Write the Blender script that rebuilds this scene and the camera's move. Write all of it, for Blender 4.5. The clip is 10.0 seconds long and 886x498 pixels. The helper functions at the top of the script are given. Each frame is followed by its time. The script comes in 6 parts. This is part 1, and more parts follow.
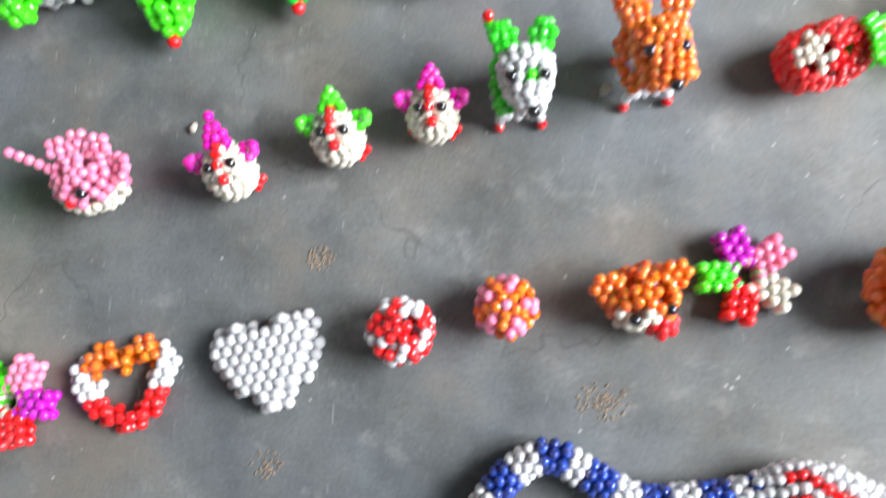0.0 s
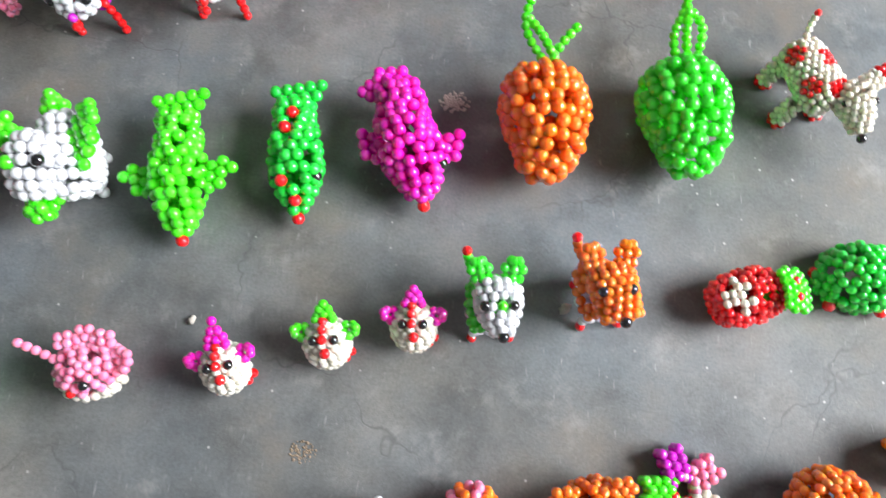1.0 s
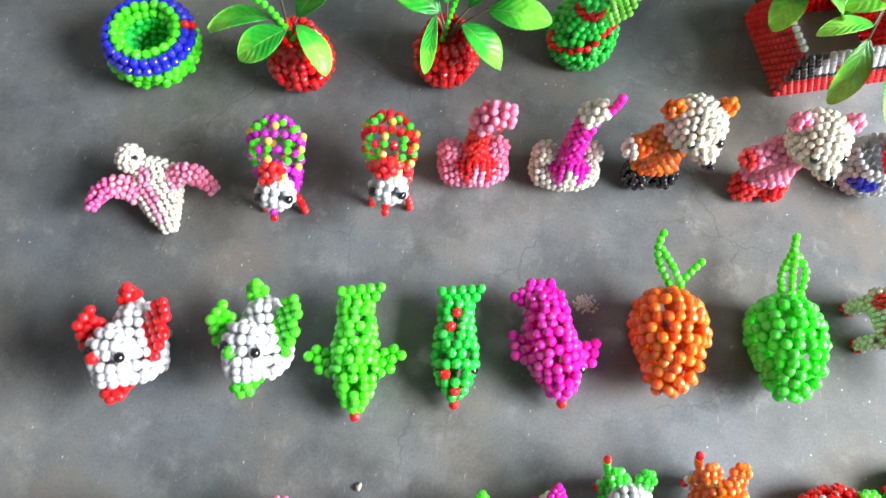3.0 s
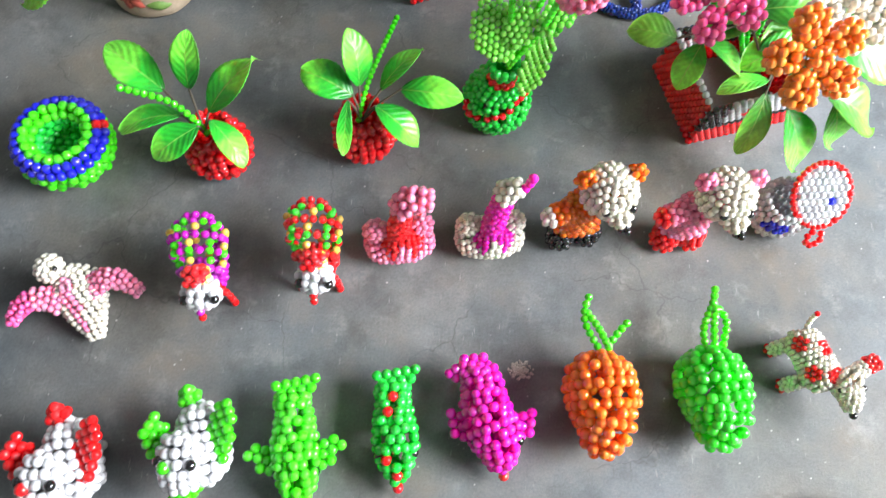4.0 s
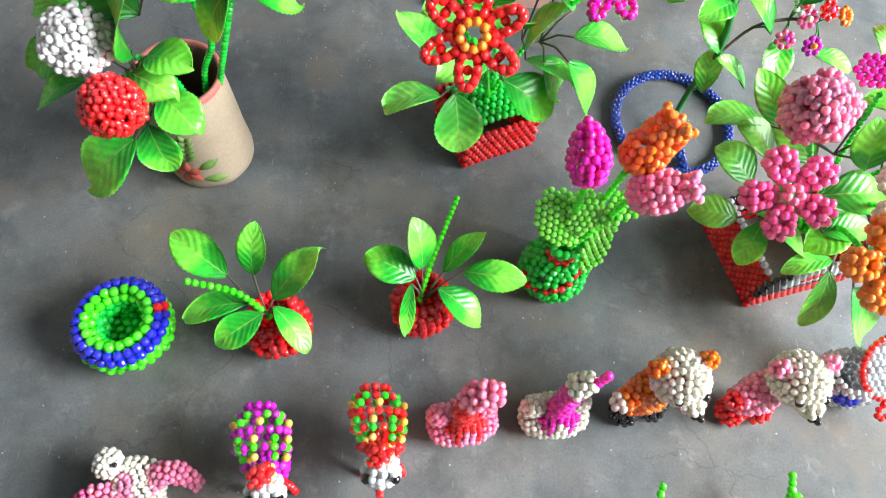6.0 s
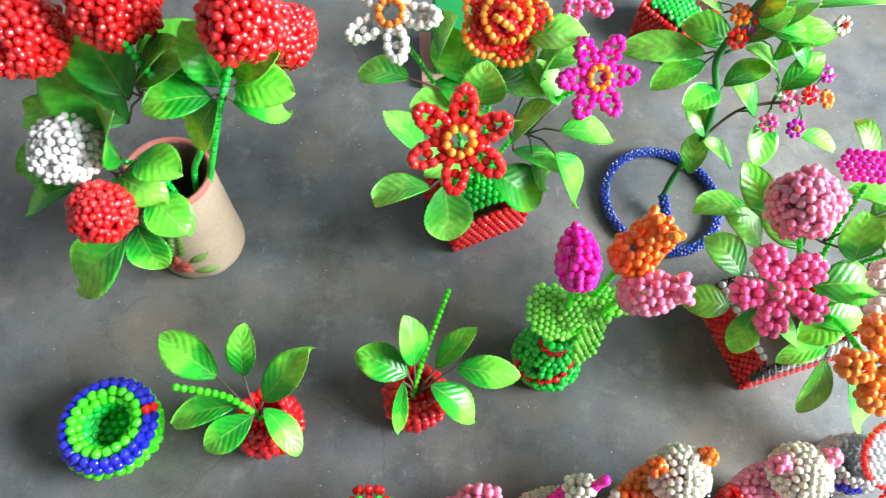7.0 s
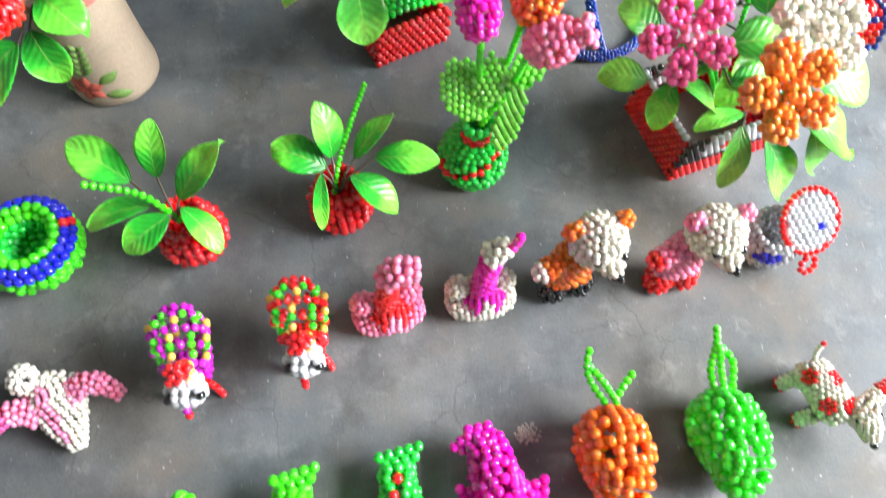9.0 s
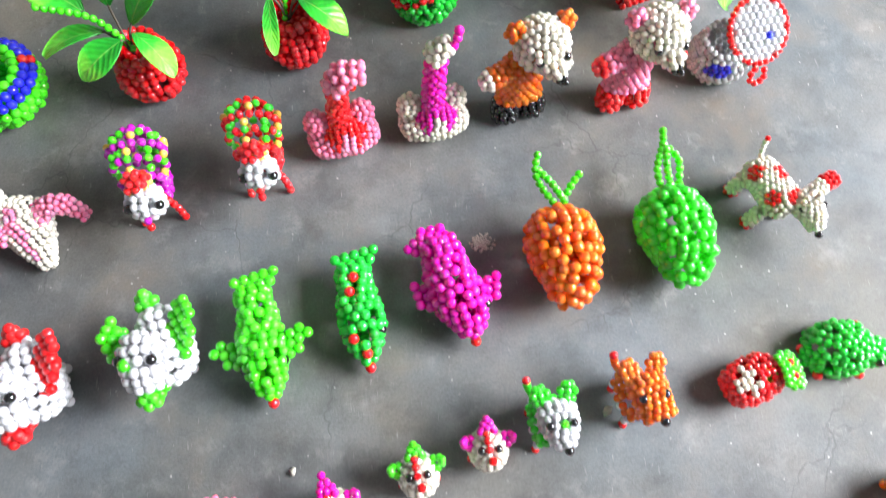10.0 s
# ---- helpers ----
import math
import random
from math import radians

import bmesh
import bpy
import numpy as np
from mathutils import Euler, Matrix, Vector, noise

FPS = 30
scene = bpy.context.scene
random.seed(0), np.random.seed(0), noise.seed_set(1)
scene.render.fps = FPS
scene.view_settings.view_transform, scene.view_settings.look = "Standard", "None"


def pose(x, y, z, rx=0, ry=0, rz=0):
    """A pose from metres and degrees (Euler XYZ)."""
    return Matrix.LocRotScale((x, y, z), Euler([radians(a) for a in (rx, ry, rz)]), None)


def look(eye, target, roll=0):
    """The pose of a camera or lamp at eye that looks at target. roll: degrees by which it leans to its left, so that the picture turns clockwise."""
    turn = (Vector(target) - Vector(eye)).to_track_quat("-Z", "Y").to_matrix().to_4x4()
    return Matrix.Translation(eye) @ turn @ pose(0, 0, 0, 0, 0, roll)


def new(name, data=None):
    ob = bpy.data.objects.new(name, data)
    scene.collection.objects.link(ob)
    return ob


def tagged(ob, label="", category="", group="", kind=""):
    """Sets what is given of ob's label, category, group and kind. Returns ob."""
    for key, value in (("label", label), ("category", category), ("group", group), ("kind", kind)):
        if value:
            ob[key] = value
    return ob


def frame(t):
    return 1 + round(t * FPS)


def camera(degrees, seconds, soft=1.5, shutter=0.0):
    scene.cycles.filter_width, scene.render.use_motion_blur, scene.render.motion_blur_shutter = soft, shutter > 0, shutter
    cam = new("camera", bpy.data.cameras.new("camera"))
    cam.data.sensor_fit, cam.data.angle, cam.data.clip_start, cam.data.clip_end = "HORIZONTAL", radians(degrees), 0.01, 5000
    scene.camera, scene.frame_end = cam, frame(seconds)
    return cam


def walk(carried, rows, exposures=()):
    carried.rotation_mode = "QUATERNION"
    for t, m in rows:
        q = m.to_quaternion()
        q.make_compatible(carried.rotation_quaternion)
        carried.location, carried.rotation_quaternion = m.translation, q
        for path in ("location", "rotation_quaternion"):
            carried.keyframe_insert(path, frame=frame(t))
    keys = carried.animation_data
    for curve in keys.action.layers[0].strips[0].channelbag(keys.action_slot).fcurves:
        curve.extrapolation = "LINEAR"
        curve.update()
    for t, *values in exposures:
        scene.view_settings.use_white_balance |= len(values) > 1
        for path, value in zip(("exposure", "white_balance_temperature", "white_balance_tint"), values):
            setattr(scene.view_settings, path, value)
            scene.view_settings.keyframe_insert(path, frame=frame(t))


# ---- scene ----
cam = camera(67.0, 10.0, soft=1.1, shutter=0.4)
PATH = [
    (0, (0.150, 0.110, 0.400), (-0.034, 0.429, -1.566), -28.9),
    (0.2, (0.160, 0.125, 0.419), (0.038, 0.536, -1.531), -15.2),
    (0.5, (0.166, 0.144, 0.444), (0.127, 0.684, -1.482), -2.5),
    (1, (0.133, 0.170, 0.466), (0.088, 0.765, -1.443), -0.9),
    (1.5, (0.088, 0.199, 0.498), (0.067, 0.768, -1.420), 3.5),
    (2, (0.027, 0.213, 0.540), (-0.012, 0.785, -1.376), 4.0),
    (2.5, (-0.003, 0.224, 0.570), (-0.068, 0.861, -1.325), 3.9),
    (2.7, (-0.009, 0.238, 0.577), (-0.060, 0.893, -1.312), 5.1),
    (3.8, (0.012, 0.321, 0.614), (0.080, 0.982, -1.273), 9.6),
    (4, (0.018, 0.328, 0.618), (0.106, 1.006, -1.262), 10.3),
    (4.5, (0.032, 0.353, 0.635), (0.176, 1.091, -1.218), 11.8),
    (5, (0.023, 0.389, 0.646), (0.162, 1.201, -1.177), 9.0),
    (5.5, (-0.023, 0.410, 0.647), (0.066, 1.266, -1.158), 7.5),
    (5.7, (-0.036, 0.415, 0.648), (0.039, 1.277, -1.155), 7.4),
    (6.8, (-0.046, 0.460, 0.662), (0.008, 1.404, -1.101), 5.1),
    (7, (-0.039, 0.469, 0.670), (0.032, 1.445, -1.075), 5.4),
    (7.5, (-0.027, 0.468, 0.670), (0.067, 1.454, -1.068), 5.6),
    (8, (-0.011, 0.449, 0.650), (0.090, 1.382, -1.116), 5.8),
    (8.5, (0.002, 0.406, 0.622), (0.123, 1.254, -1.185), 6.2),
    (9, (0.015, 0.356, 0.608), (0.150, 1.145, -1.225), 6.7),
    (9.3, (0.026, 0.310, 0.590), (0.172, 1.045, -1.264), 7.8),
    (9.5, (0.031, 0.288, 0.581), (0.183, 0.996, -1.283), 8.4),
    (10, (0.057, 0.219, 0.572), (0.157, 0.919, -1.299), 2.8),
]
walk(cam, [(t, look(eye, target, roll)) for t, eye, target, roll in PATH],
     [(0.0, -0.28, 6500, 10), (0.5, -0.34, 6500, 10), (1.0, -0.32, 6500, 10.5), (1.5, -0.28, 6500, 10.5), (2.7, -0.06, 6500, 10.5), (4.0, -0.06, 6500, 10), (5.0, -0.32, 6500, 9),
      (5.7, -0.12, 6500, 8), (7.0, 0.0, 6500, 6), (7.5, 0.0, 6500, 6), (8.5, 0.02, 6500, 8.5), (10.0, -0.05, 6500, 12)])

# ---- light ----
world = bpy.data.worlds.new("sky")
world.use_nodes = True
scene.world = world
sky = world.node_tree.nodes.new("ShaderNodeTexSky")
sky.sky_type, sky.sun_disc, sky.sun_elevation, sky.sun_rotation = "NISHITA", False, radians(40), radians(75)
world.node_tree.links.new(sky.outputs[0], world.node_tree.nodes["Background"].inputs[0])
world.node_tree.nodes["Background"].inputs[1].default_value = 0.12


def window_light(name, place, target, wide, high, watts, colour):
    data = bpy.data.lights.new(name, "AREA")
    data.shape, data.size, data.size_y, data.energy, data.color = "RECTANGLE", wide, high, watts, colour
    ob = new(name, data)
    ob.matrix_world = look(place, target)
    return ob


window_light("daylight_in_doorway", (2.30, 0.36, 1.36), (0.0, 0.45, 0.15), 1.50, 1.30, 278.0, (0.965, 0.99, 1.03))
# Weak fill lamp added from the north; no window is known there.
window_light("north_fill_light", (-0.3, 2.42, 1.55), (-0.1, 0.0, 0.5), 0.9, 0.9, 4.0, (0.90, 0.96, 1.0))


# ---- materials ----
def node_material(name):
    m = bpy.data.materials.new(name)
    m.use_nodes = True
    nt = m.node_tree
    return m, nt, nt.nodes["Principled BSDF"]


def link(nt, a, b):
    nt.links.new(a, b)


def noise_node(nt, scale, detail=4.0, rough=0.55, vector=None):
    n = nt.nodes.new("ShaderNodeTexNoise")
    n.inputs["Scale"].default_value, n.inputs["Detail"].default_value, n.inputs["Roughness"].default_value = scale, detail, rough
    if vector is not None:
        link(nt, vector, n.inputs["Vector"])
    return n


def ramp(nt, fac, stops):
    r = nt.nodes.new("ShaderNodeValToRGB")
    while len(r.color_ramp.elements) < len(stops):
        r.color_ramp.elements.new(0.5)
    for e, (p, c) in zip(r.color_ramp.elements, stops):
        e.position, e.color = p, (*c, 1) if len(c) == 3 else (c[0], c[0], c[0], 1)
    link(nt, fac, r.inputs[0])
    return r


def mix(nt, fac, a, b, kind="MIX"):
    n = nt.nodes.new("ShaderNodeMix")
    n.data_type, n.blend_type = "RGBA", kind
    for sock, v in ((n.inputs[0], fac), (n.inputs[6], a), (n.inputs[7], b)):
        if isinstance(v, (int, float)):
            sock.default_value = v
        elif isinstance(v, tuple):
            sock.default_value = (*v, 1)
        else:
            link(nt, v, sock)
    return n.outputs[2]


def bead_material(name, colour, clear=0.0, rough=0.16, spread=0.12, glass=0.0):
    m, nt, p = node_material("bead_" + name)
    info = nt.nodes.new("ShaderNodeObjectInfo")
    geo = nt.nodes.new("ShaderNodeNewGeometry")
    add = nt.nodes.new("ShaderNodeMath")
    add.operation = "ADD"
    link(nt, info.outputs["Random"], add.inputs[0])
    link(nt, geo.outputs["Random Per Island"], add.inputs[1])
    wrap = nt.nodes.new("ShaderNodeMath")
    wrap.operation = "FRACT"
    link(nt, add.outputs[0], wrap.inputs[0])
    hsv = nt.nodes.new("ShaderNodeHueSaturation")
    hsv.inputs["Color"].default_value = (*colour, 1)
    rng = nt.nodes.new("ShaderNodeMapRange")
    rng.inputs["To Min"].default_value, rng.inputs["To Max"].default_value = 1 - spread, 1 + spread
    link(nt, wrap.outputs[0], rng.inputs["Value"])
    link(nt, rng.outputs[0], hsv.inputs["Value"])
    link(nt, hsv.outputs[0], p.inputs["Base Color"])
    tex = nt.nodes.new("ShaderNodeTexCoord")
    grime = noise_node(nt, 900.0, 3.0, 0.6, tex.outputs["Object"])
    r = nt.nodes.new("ShaderNodeMapRange")
    r.inputs["To Min"].default_value, r.inputs["To Max"].default_value = rough * 0.7, rough * 1.5
    link(nt, grime.outputs[0], r.inputs["Value"])
    link(nt, r.outputs[0], p.inputs["Roughness"])
    p.inputs["IOR"].default_value = 1.5
    p.inputs["Transmission Weight"].default_value = glass
    p.inputs["Specular IOR Level"].default_value = 0.25
    p.inputs["Coat Weight"].default_value = 1.0
    p.inputs["Coat IOR"].default_value = 1.66
    p.inputs["Coat Roughness"].default_value = 0.03
    if clear:
        p.inputs["Subsurface Weight"].default_value = clear
        p.inputs["Subsurface Radius"].default_value = tuple(max(0.12, c) for c in colour)
        p.inputs["Subsurface Scale"].default_value = 0.006
    return m


BEADS = {
    "lime": bead_material("lime", (0.09, 0.95, 0.012), 0.75, 0.08, 0.2, 0.2),
    "green": bead_material("green", (0.010, 0.72, 0.060), 0.5, 0.08, 0.25, 0.2),
    "mint": bead_material("mint", (0.045, 0.90, 0.030), 0.7, 0.07, 0.25, 0.25),
    "red": bead_material("red", (0.98, 0.008, 0.010), 0.5, 0.09, 0.15, 0.12),
    "deep_red": bead_material("deep_red", (0.82, 0.005, 0.008), 0.45, 0.09, 0.2, 0.15),
    "orange": bead_material("orange", (1.0, 0.205, 0.006), 0.9, 0.08, 0.2, 0.12),
    "magenta": bead_material("magenta", (1.0, 0.006, 0.48), 0.7, 0.09, 0.15, 0.18),
    "purple": bead_material("purple", (0.62, 0.010, 0.54), 0.2, 0.09, 0.15, 0.15),
    "pink": bead_material("pink", (1.0, 0.27, 0.42), 0.8, 0.11, 0.1, 0.0),
    "rose": bead_material("rose", (0.97, 0.13, 0.36), 0.6, 0.11, 0.12, 0.0),
    "white": bead_material("white", (0.70, 0.71, 0.74), 0.50, 0.08, 0.12, 0.10),
    "cream": bead_material("cream", (0.77, 0.73, 0.62), 0.50, 0.09, 0.12, 0.08),
    "clear": bead_material("clear", (0.78, 0.79, 0.82), 0.5, 0.08, 0.14, 0.35),
    "pearl": bead_material("pearl", (0.86, 0.85, 0.83), 0.4, 0.12, 0.06, 0.0),
    "pale_lime": bead_material("pale_lime", (0.27, 0.95, 0.11), 0.6, 0.07, 0.2, 0.1),
    "black": bead_material("black", (0.006, 0.006, 0.007), 0.0, 0.06, 0.2, 0.0),
    "blue": bead_material("blue", (0.010, 0.018, 0.72), 0.15, 0.07, 0.2, 0.15),
    "navy": bead_material("navy", (0.012, 0.055, 0.38), 0.0, 0.06, 0.4, 0.2),
    "yellow": bead_material("yellow", (0.98, 0.58, 0.10), 0.3, 0.1, 0.1, 0.1),
    "apricot": bead_material("apricot", (1.0, 0.29, 0.025), 0.7, 0.1, 0.1, 0.08),
}


def plain_material(name, colour, rough=0.5, grain=250.0, depth=0.15, spread=0.2, metal=0.0):
    m, nt, p = node_material(name)
    tex = nt.nodes.new("ShaderNodeTexCoord")
    fine = noise_node(nt, grain, 5, 0.6, tex.outputs["Object"])
    broad = noise_node(nt, grain / 14, 3, 0.5, tex.outputs["Object"])
    dark = tuple(c * (1 - spread) for c in colour)
    light = tuple(min(1, c * (1 + spread)) for c in colour)
    a = ramp(nt, fine.outputs[0], [(0.3, dark), (0.7, light)])
    b = ramp(nt, broad.outputs[0], [(0.3, dark), (0.7, light)])
    link(nt, mix(nt, 0.5, a.outputs[0], b.outputs[0]), p.inputs["Base Color"])
    p.inputs["Roughness"].default_value, p.inputs["Metallic"].default_value = rough, metal
    bump = nt.nodes.new("ShaderNodeBump")
    bump.inputs["Strength"].default_value, bump.inputs["Distance"].default_value = depth, 0.001
    link(nt, fine.outputs[0], bump.inputs["Height"])
    link(nt, bump.outputs[0], p.inputs["Normal"])
    return m


def floor_material():
    m, nt, p = node_material("polished_concrete")
    tex = nt.nodes.new("ShaderNodeTexCoord")
    co = tex.outputs["Object"]
    broad = noise_node(nt, 3.2, 6, 0.62, co)
    mid = noise_node(nt, 17.0, 6, 0.65, co)
    fine = noise_node(nt, 420.0, 4, 0.7, co)
    base = ramp(nt, broad.outputs[0], [(0.30, (0.100, 0.104, 0.102)), (0.5, (0.148, 0.152, 0.148)), (0.72, (0.216, 0.215, 0.205))])
    spots = ramp(nt, mid.outputs[0], [(0.28, (0.60,)), (0.5, (0.97,)), (0.72, (1.22,))])
    col = mix(nt, 1.0, base.outputs[0], spots.outputs[0], "MULTIPLY")
    grain = ramp(nt, fine.outputs[0], [(0.3, (0.82,)), (0.7, (1.14,))])
    col = mix(nt, 1.0, col, grain.outputs[0], "MULTIPLY")
    # brown dirt in blots
    dirt = noise_node(nt, 8.5, 5, 0.6, co)
    dmask = ramp(nt, dirt.outputs[0], [(0.55, (0.0,)), (0.72, (0.6,))])
    col = mix(nt, dmask.outputs[0], col, (0.16, 0.125, 0.092))
    # brown and bluish clouds
    cloud = noise_node(nt, 5.0, 5, 0.6, co)
    cm = ramp(nt, cloud.outputs[0], [(0.35, (0.88, 0.98, 1.08)), (0.52, (1.0, 1.0, 1.0)), (0.66, (1.10, 1.0, 0.88))])
    col = mix(nt, 1.0, col, cm.outputs[0], "MULTIPLY")
    # trowel scratches, light, in short strokes
    for turn, amount, stretch in ((64, 0.4, (310, 50, 1)), (-52, 0.4, (290, 44, 1)), (82, 0.35, (330, 52, 1)), (-18, 0.3, (260, 60, 1))):
        mp = nt.nodes.new("ShaderNodeMapping")
        mp.inputs["Rotation"].default_value[2] = radians(turn)
        mp.inputs["Scale"].default_value = stretch
        mp.inputs["Location"].default_value = (turn, turn * 0.7, 0)
        link(nt, co, mp.inputs["Vector"])
        s = noise_node(nt, 1.0, 2, 0.5, mp.outputs[0])
        sm = ramp(nt, s.outputs[0], [(0.715, (0.0,)), (0.79, (amount,))])
        col = mix(nt, sm.outputs[0], col, (0.40, 0.40, 0.395))
    # pale smears
    smear = noise_node(nt, 26.0, 7, 0.72, co)
    sm2 = ramp(nt, smear.outputs[0], [(0.56, (0.0,)), (0.70, (0.32,))])
    col = mix(nt, sm2.outputs[0], col, (0.36, 0.355, 0.34))
    # hair cracks, broken up
    warp = noise_node(nt, 9.0, 4, 0.6, co)
    wco = mix(nt, 0.09, co, warp.outputs["Color"])
    vor = nt.nodes.new("ShaderNodeTexVoronoi")
    vor.feature = "DISTANCE_TO_EDGE"
    vor.inputs["Scale"].default_value = 7.5
    link(nt, wco, vor.inputs["Vector"])
    line = ramp(nt, vor.outputs["Distance"], [(0.0, (1.0,)), (0.0075, (0.0,))])
    gap = noise_node(nt, 6.0, 3, 0.5, co)
    gmask = ramp(nt, gap.outputs[0], [(0.48, (0.0,)), (0.56, (0.42,))])
    crack = mix(nt, 1.0, line.outputs[0], gmask.outputs[0], "MULTIPLY")
    col = mix(nt, crack, col, (0.05, 0.05, 0.05))
    # pale specks
    speck = nt.nodes.new("ShaderNodeTexVoronoi")
    speck.inputs["Scale"].default_value = 75.0
    link(nt, co, speck.inputs["Vector"])
    sp = ramp(nt, speck.outputs["Distance"], [(0.05, (0.6,)), (0.085, (0.0,))])
    few = noise_node(nt, 30.0, 1, 0.5, co)
    fm = ramp(nt, few.outputs[0], [(0.50, (0.0,)), (0.56, (1.0,))])
    col = mix(nt, mix(nt, 1.0, sp.outputs[0], fm.outputs[0], "MULTIPLY"), col, (0.55, 0.54, 0.52))
    link(nt, col, p.inputs["Base Color"])
    r = ramp(nt, mid.outputs[0], [(0.3, (0.50,)), (0.7, (0.68,))])
    link(nt, r.outputs[0], p.inputs["Roughness"])
    p.inputs["Specular IOR Level"].default_value = 0.32
    bump = nt.nodes.new("ShaderNodeBump")
    bump.inputs["Strength"].default_value, bump.inputs["Distance"].default_value = 0.25, 0.0015
    hgt = mix(nt, 0.5, mid.outputs[0], fine.outputs[0])
    hgt = mix(nt, crack, hgt, (0.0, 0.0, 0.0))
    link(nt, hgt, bump.inputs["Height"])
    link(nt, bump.outputs[0], p.inputs["Normal"])
    return m


def leaf_material(name, dark, light, tip):
    m, nt, p = node_material(name)
    uv = nt.nodes.new("ShaderNodeUVMap")
    sep = nt.nodes.new("ShaderNodeSeparateXYZ")
    link(nt, uv.outputs[0], sep.inputs[0])
    info = nt.nodes.new("ShaderNodeObjectInfo")
    tex = nt.nodes.new("ShaderNodeTexCoord")
    n = noise_node(nt, 45.0, 4, 0.6, tex.outputs["Object"])
    along = nt.nodes.new("ShaderNodeMath")
    along.operation = "MULTIPLY_ADD"
    link(nt, n.outputs[0], along.inputs[0])
    along.inputs[1].default_value = 0.55
    link(nt, sep.outputs[0], along.inputs[2])
    sh = nt.nodes.new("ShaderNodeMath")
    sh.operation = "MULTIPLY_ADD"
    link(nt, info.outputs["Random"], sh.inputs[0])
    sh.inputs[1].default_value = 0.35
    link(nt, along.outputs[0], sh.inputs[2])
    base = ramp(nt, sh.outputs[0], [(0.38, dark), (0.85, light), (1.0, tip)])
    # pale midrib
    rib = nt.nodes.new("ShaderNodeMath")
    rib.operation = "ABSOLUTE"
    link(nt, sep.outputs[1], rib.inputs[0])
    rm = ramp(nt, rib.outputs[0], [(0.02, (0.55,)), (0.06, (0.0,))])
    col = mix(nt, rm.outputs[0], base.outputs[0], (0.36, 0.62, 0.14))
    # side veins: bands slanting off the midrib
    sl = nt.nodes.new("ShaderNodeMath")
    sl.operation = "MULTIPLY_ADD"
    link(nt, rib.outputs[0], sl.inputs[0])
    sl.inputs[1].default_value = -0.30
    link(nt, sep.outputs[0], sl.inputs[2])
    fr = nt.nodes.new("ShaderNodeMath")
    fr.operation = "MULTIPLY"
    link(nt, sl.outputs[0], fr.inputs[0])
    fr.inputs[1].default_value = 44.0
    sn = nt.nodes.new("ShaderNodeMath")
    sn.operation = "SINE"
    link(nt, fr.outputs[0], sn.inputs[0])
    band = nt.nodes.new("ShaderNodeMapRange")
    band.inputs["From Min"].default_value = -1.0
    link(nt, sn.outputs[0], band.inputs["Value"])
    bands = ramp(nt, band.outputs[0], [(0.0, (0.78,)), (0.6, (1.0,)), (1.0, (1.18,))])
    col = mix(nt, 0.30, col, mix(nt, 1.0, col, bands.outputs[0], "MULTIPLY"))
    blot = noise_node(nt, 120.0, 4, 0.65, tex.outputs["Object"])
    bm2 = ramp(nt, blot.outputs[0], [(0.3, (0.75,)), (0.7, (1.22,))])
    col = mix(nt, 1.0, col, bm2.outputs[0], "MULTIPLY")
    link(nt, col, p.inputs["Base Color"])
    p.inputs["Roughness"].default_value = 0.30
    p.inputs["Subsurface Weight"].default_value = 0.4
    p.inputs["Subsurface Scale"].default_value = 0.004
    bump = nt.nodes.new("ShaderNodeBump")
    bump.inputs["Strength"].default_value, bump.inputs["Distance"].default_value = 0.45, 0.0010
    weave = noise_node(nt, 600.0, 2, 0.5, tex.outputs["Object"])
    link(nt, mix(nt, 0.35, band.outputs[0], weave.outputs[0]), bump.inputs["Height"])
    link(nt, bump.outputs[0], p.inputs["Normal"])
    return m


LEAF = leaf_material("silk_leaf", (0.006, 0.23, 0.018), (0.036, 0.52, 0.036), (0.20, 0.80, 0.07))
LEAF_LIGHT = leaf_material("silk_leaf_light", (0.022, 0.28, 0.025), (0.085, 0.52, 0.055), (0.25, 0.78, 0.11))
LEAF_DARK = leaf_material("silk_leaf_dark", (0.010, 0.19, 0.020), (0.030, 0.42, 0.030), (0.13, 0.60, 0.05))
LEAF_OLIVE = leaf_material("silk_leaf_olive", (0.04, 0.21, 0.02), (0.10, 0.40, 0.04), (0.22, 0.62, 0.07))
CONCRETE = floor_material()
# Grey kept dark so the unseen walls and ceiling bounce little light.
PLASTER = plain_material("wall_plaster", (0.17, 0.17, 0.165), 0.85, 60.0, 0.3, 0.12)
THREAD = plain_material("nylon_thread", (0.55, 0.55, 0.55), 0.3, 900.0, 0.05, 0.1)
CLAY = plain_material("unglazed_clay", (0.47, 0.37, 0.265), 0.78, 260.0, 0.5, 0.16)
CLAY_RIM = plain_material("painted_clay_rim", (0.50, 0.16, 0.13), 0.6, 260.0, 0.4, 0.2)
# Clay for the cup's inside, with the shade in there put into its colour.
CLAY_SHADED = plain_material("clay_inside_shaded", (0.12, 0.075, 0.055), 0.9, 200.0, 0.4, 0.3)
PAINT_GREEN = plain_material("painted_green_relief", (0.15, 0.27, 0.06), 0.55, 300.0, 0.3, 0.3)
PAINT_RED = plain_material("painted_red_relief", (0.45, 0.09, 0.06), 0.55, 300.0, 0.3, 0.3)
STEM = plain_material("green_taped_stem", (0.02, 0.16, 0.03), 0.5, 400.0, 0.4, 0.3)
TWIG = plain_material("brown_wire_twig", (0.10, 0.075, 0.05), 0.6, 400.0, 0.3, 0.3)
CHIP = plain_material("pale_plaster_crumb", (0.42, 0.39, 0.34), 0.9, 500.0, 0.5, 0.25)
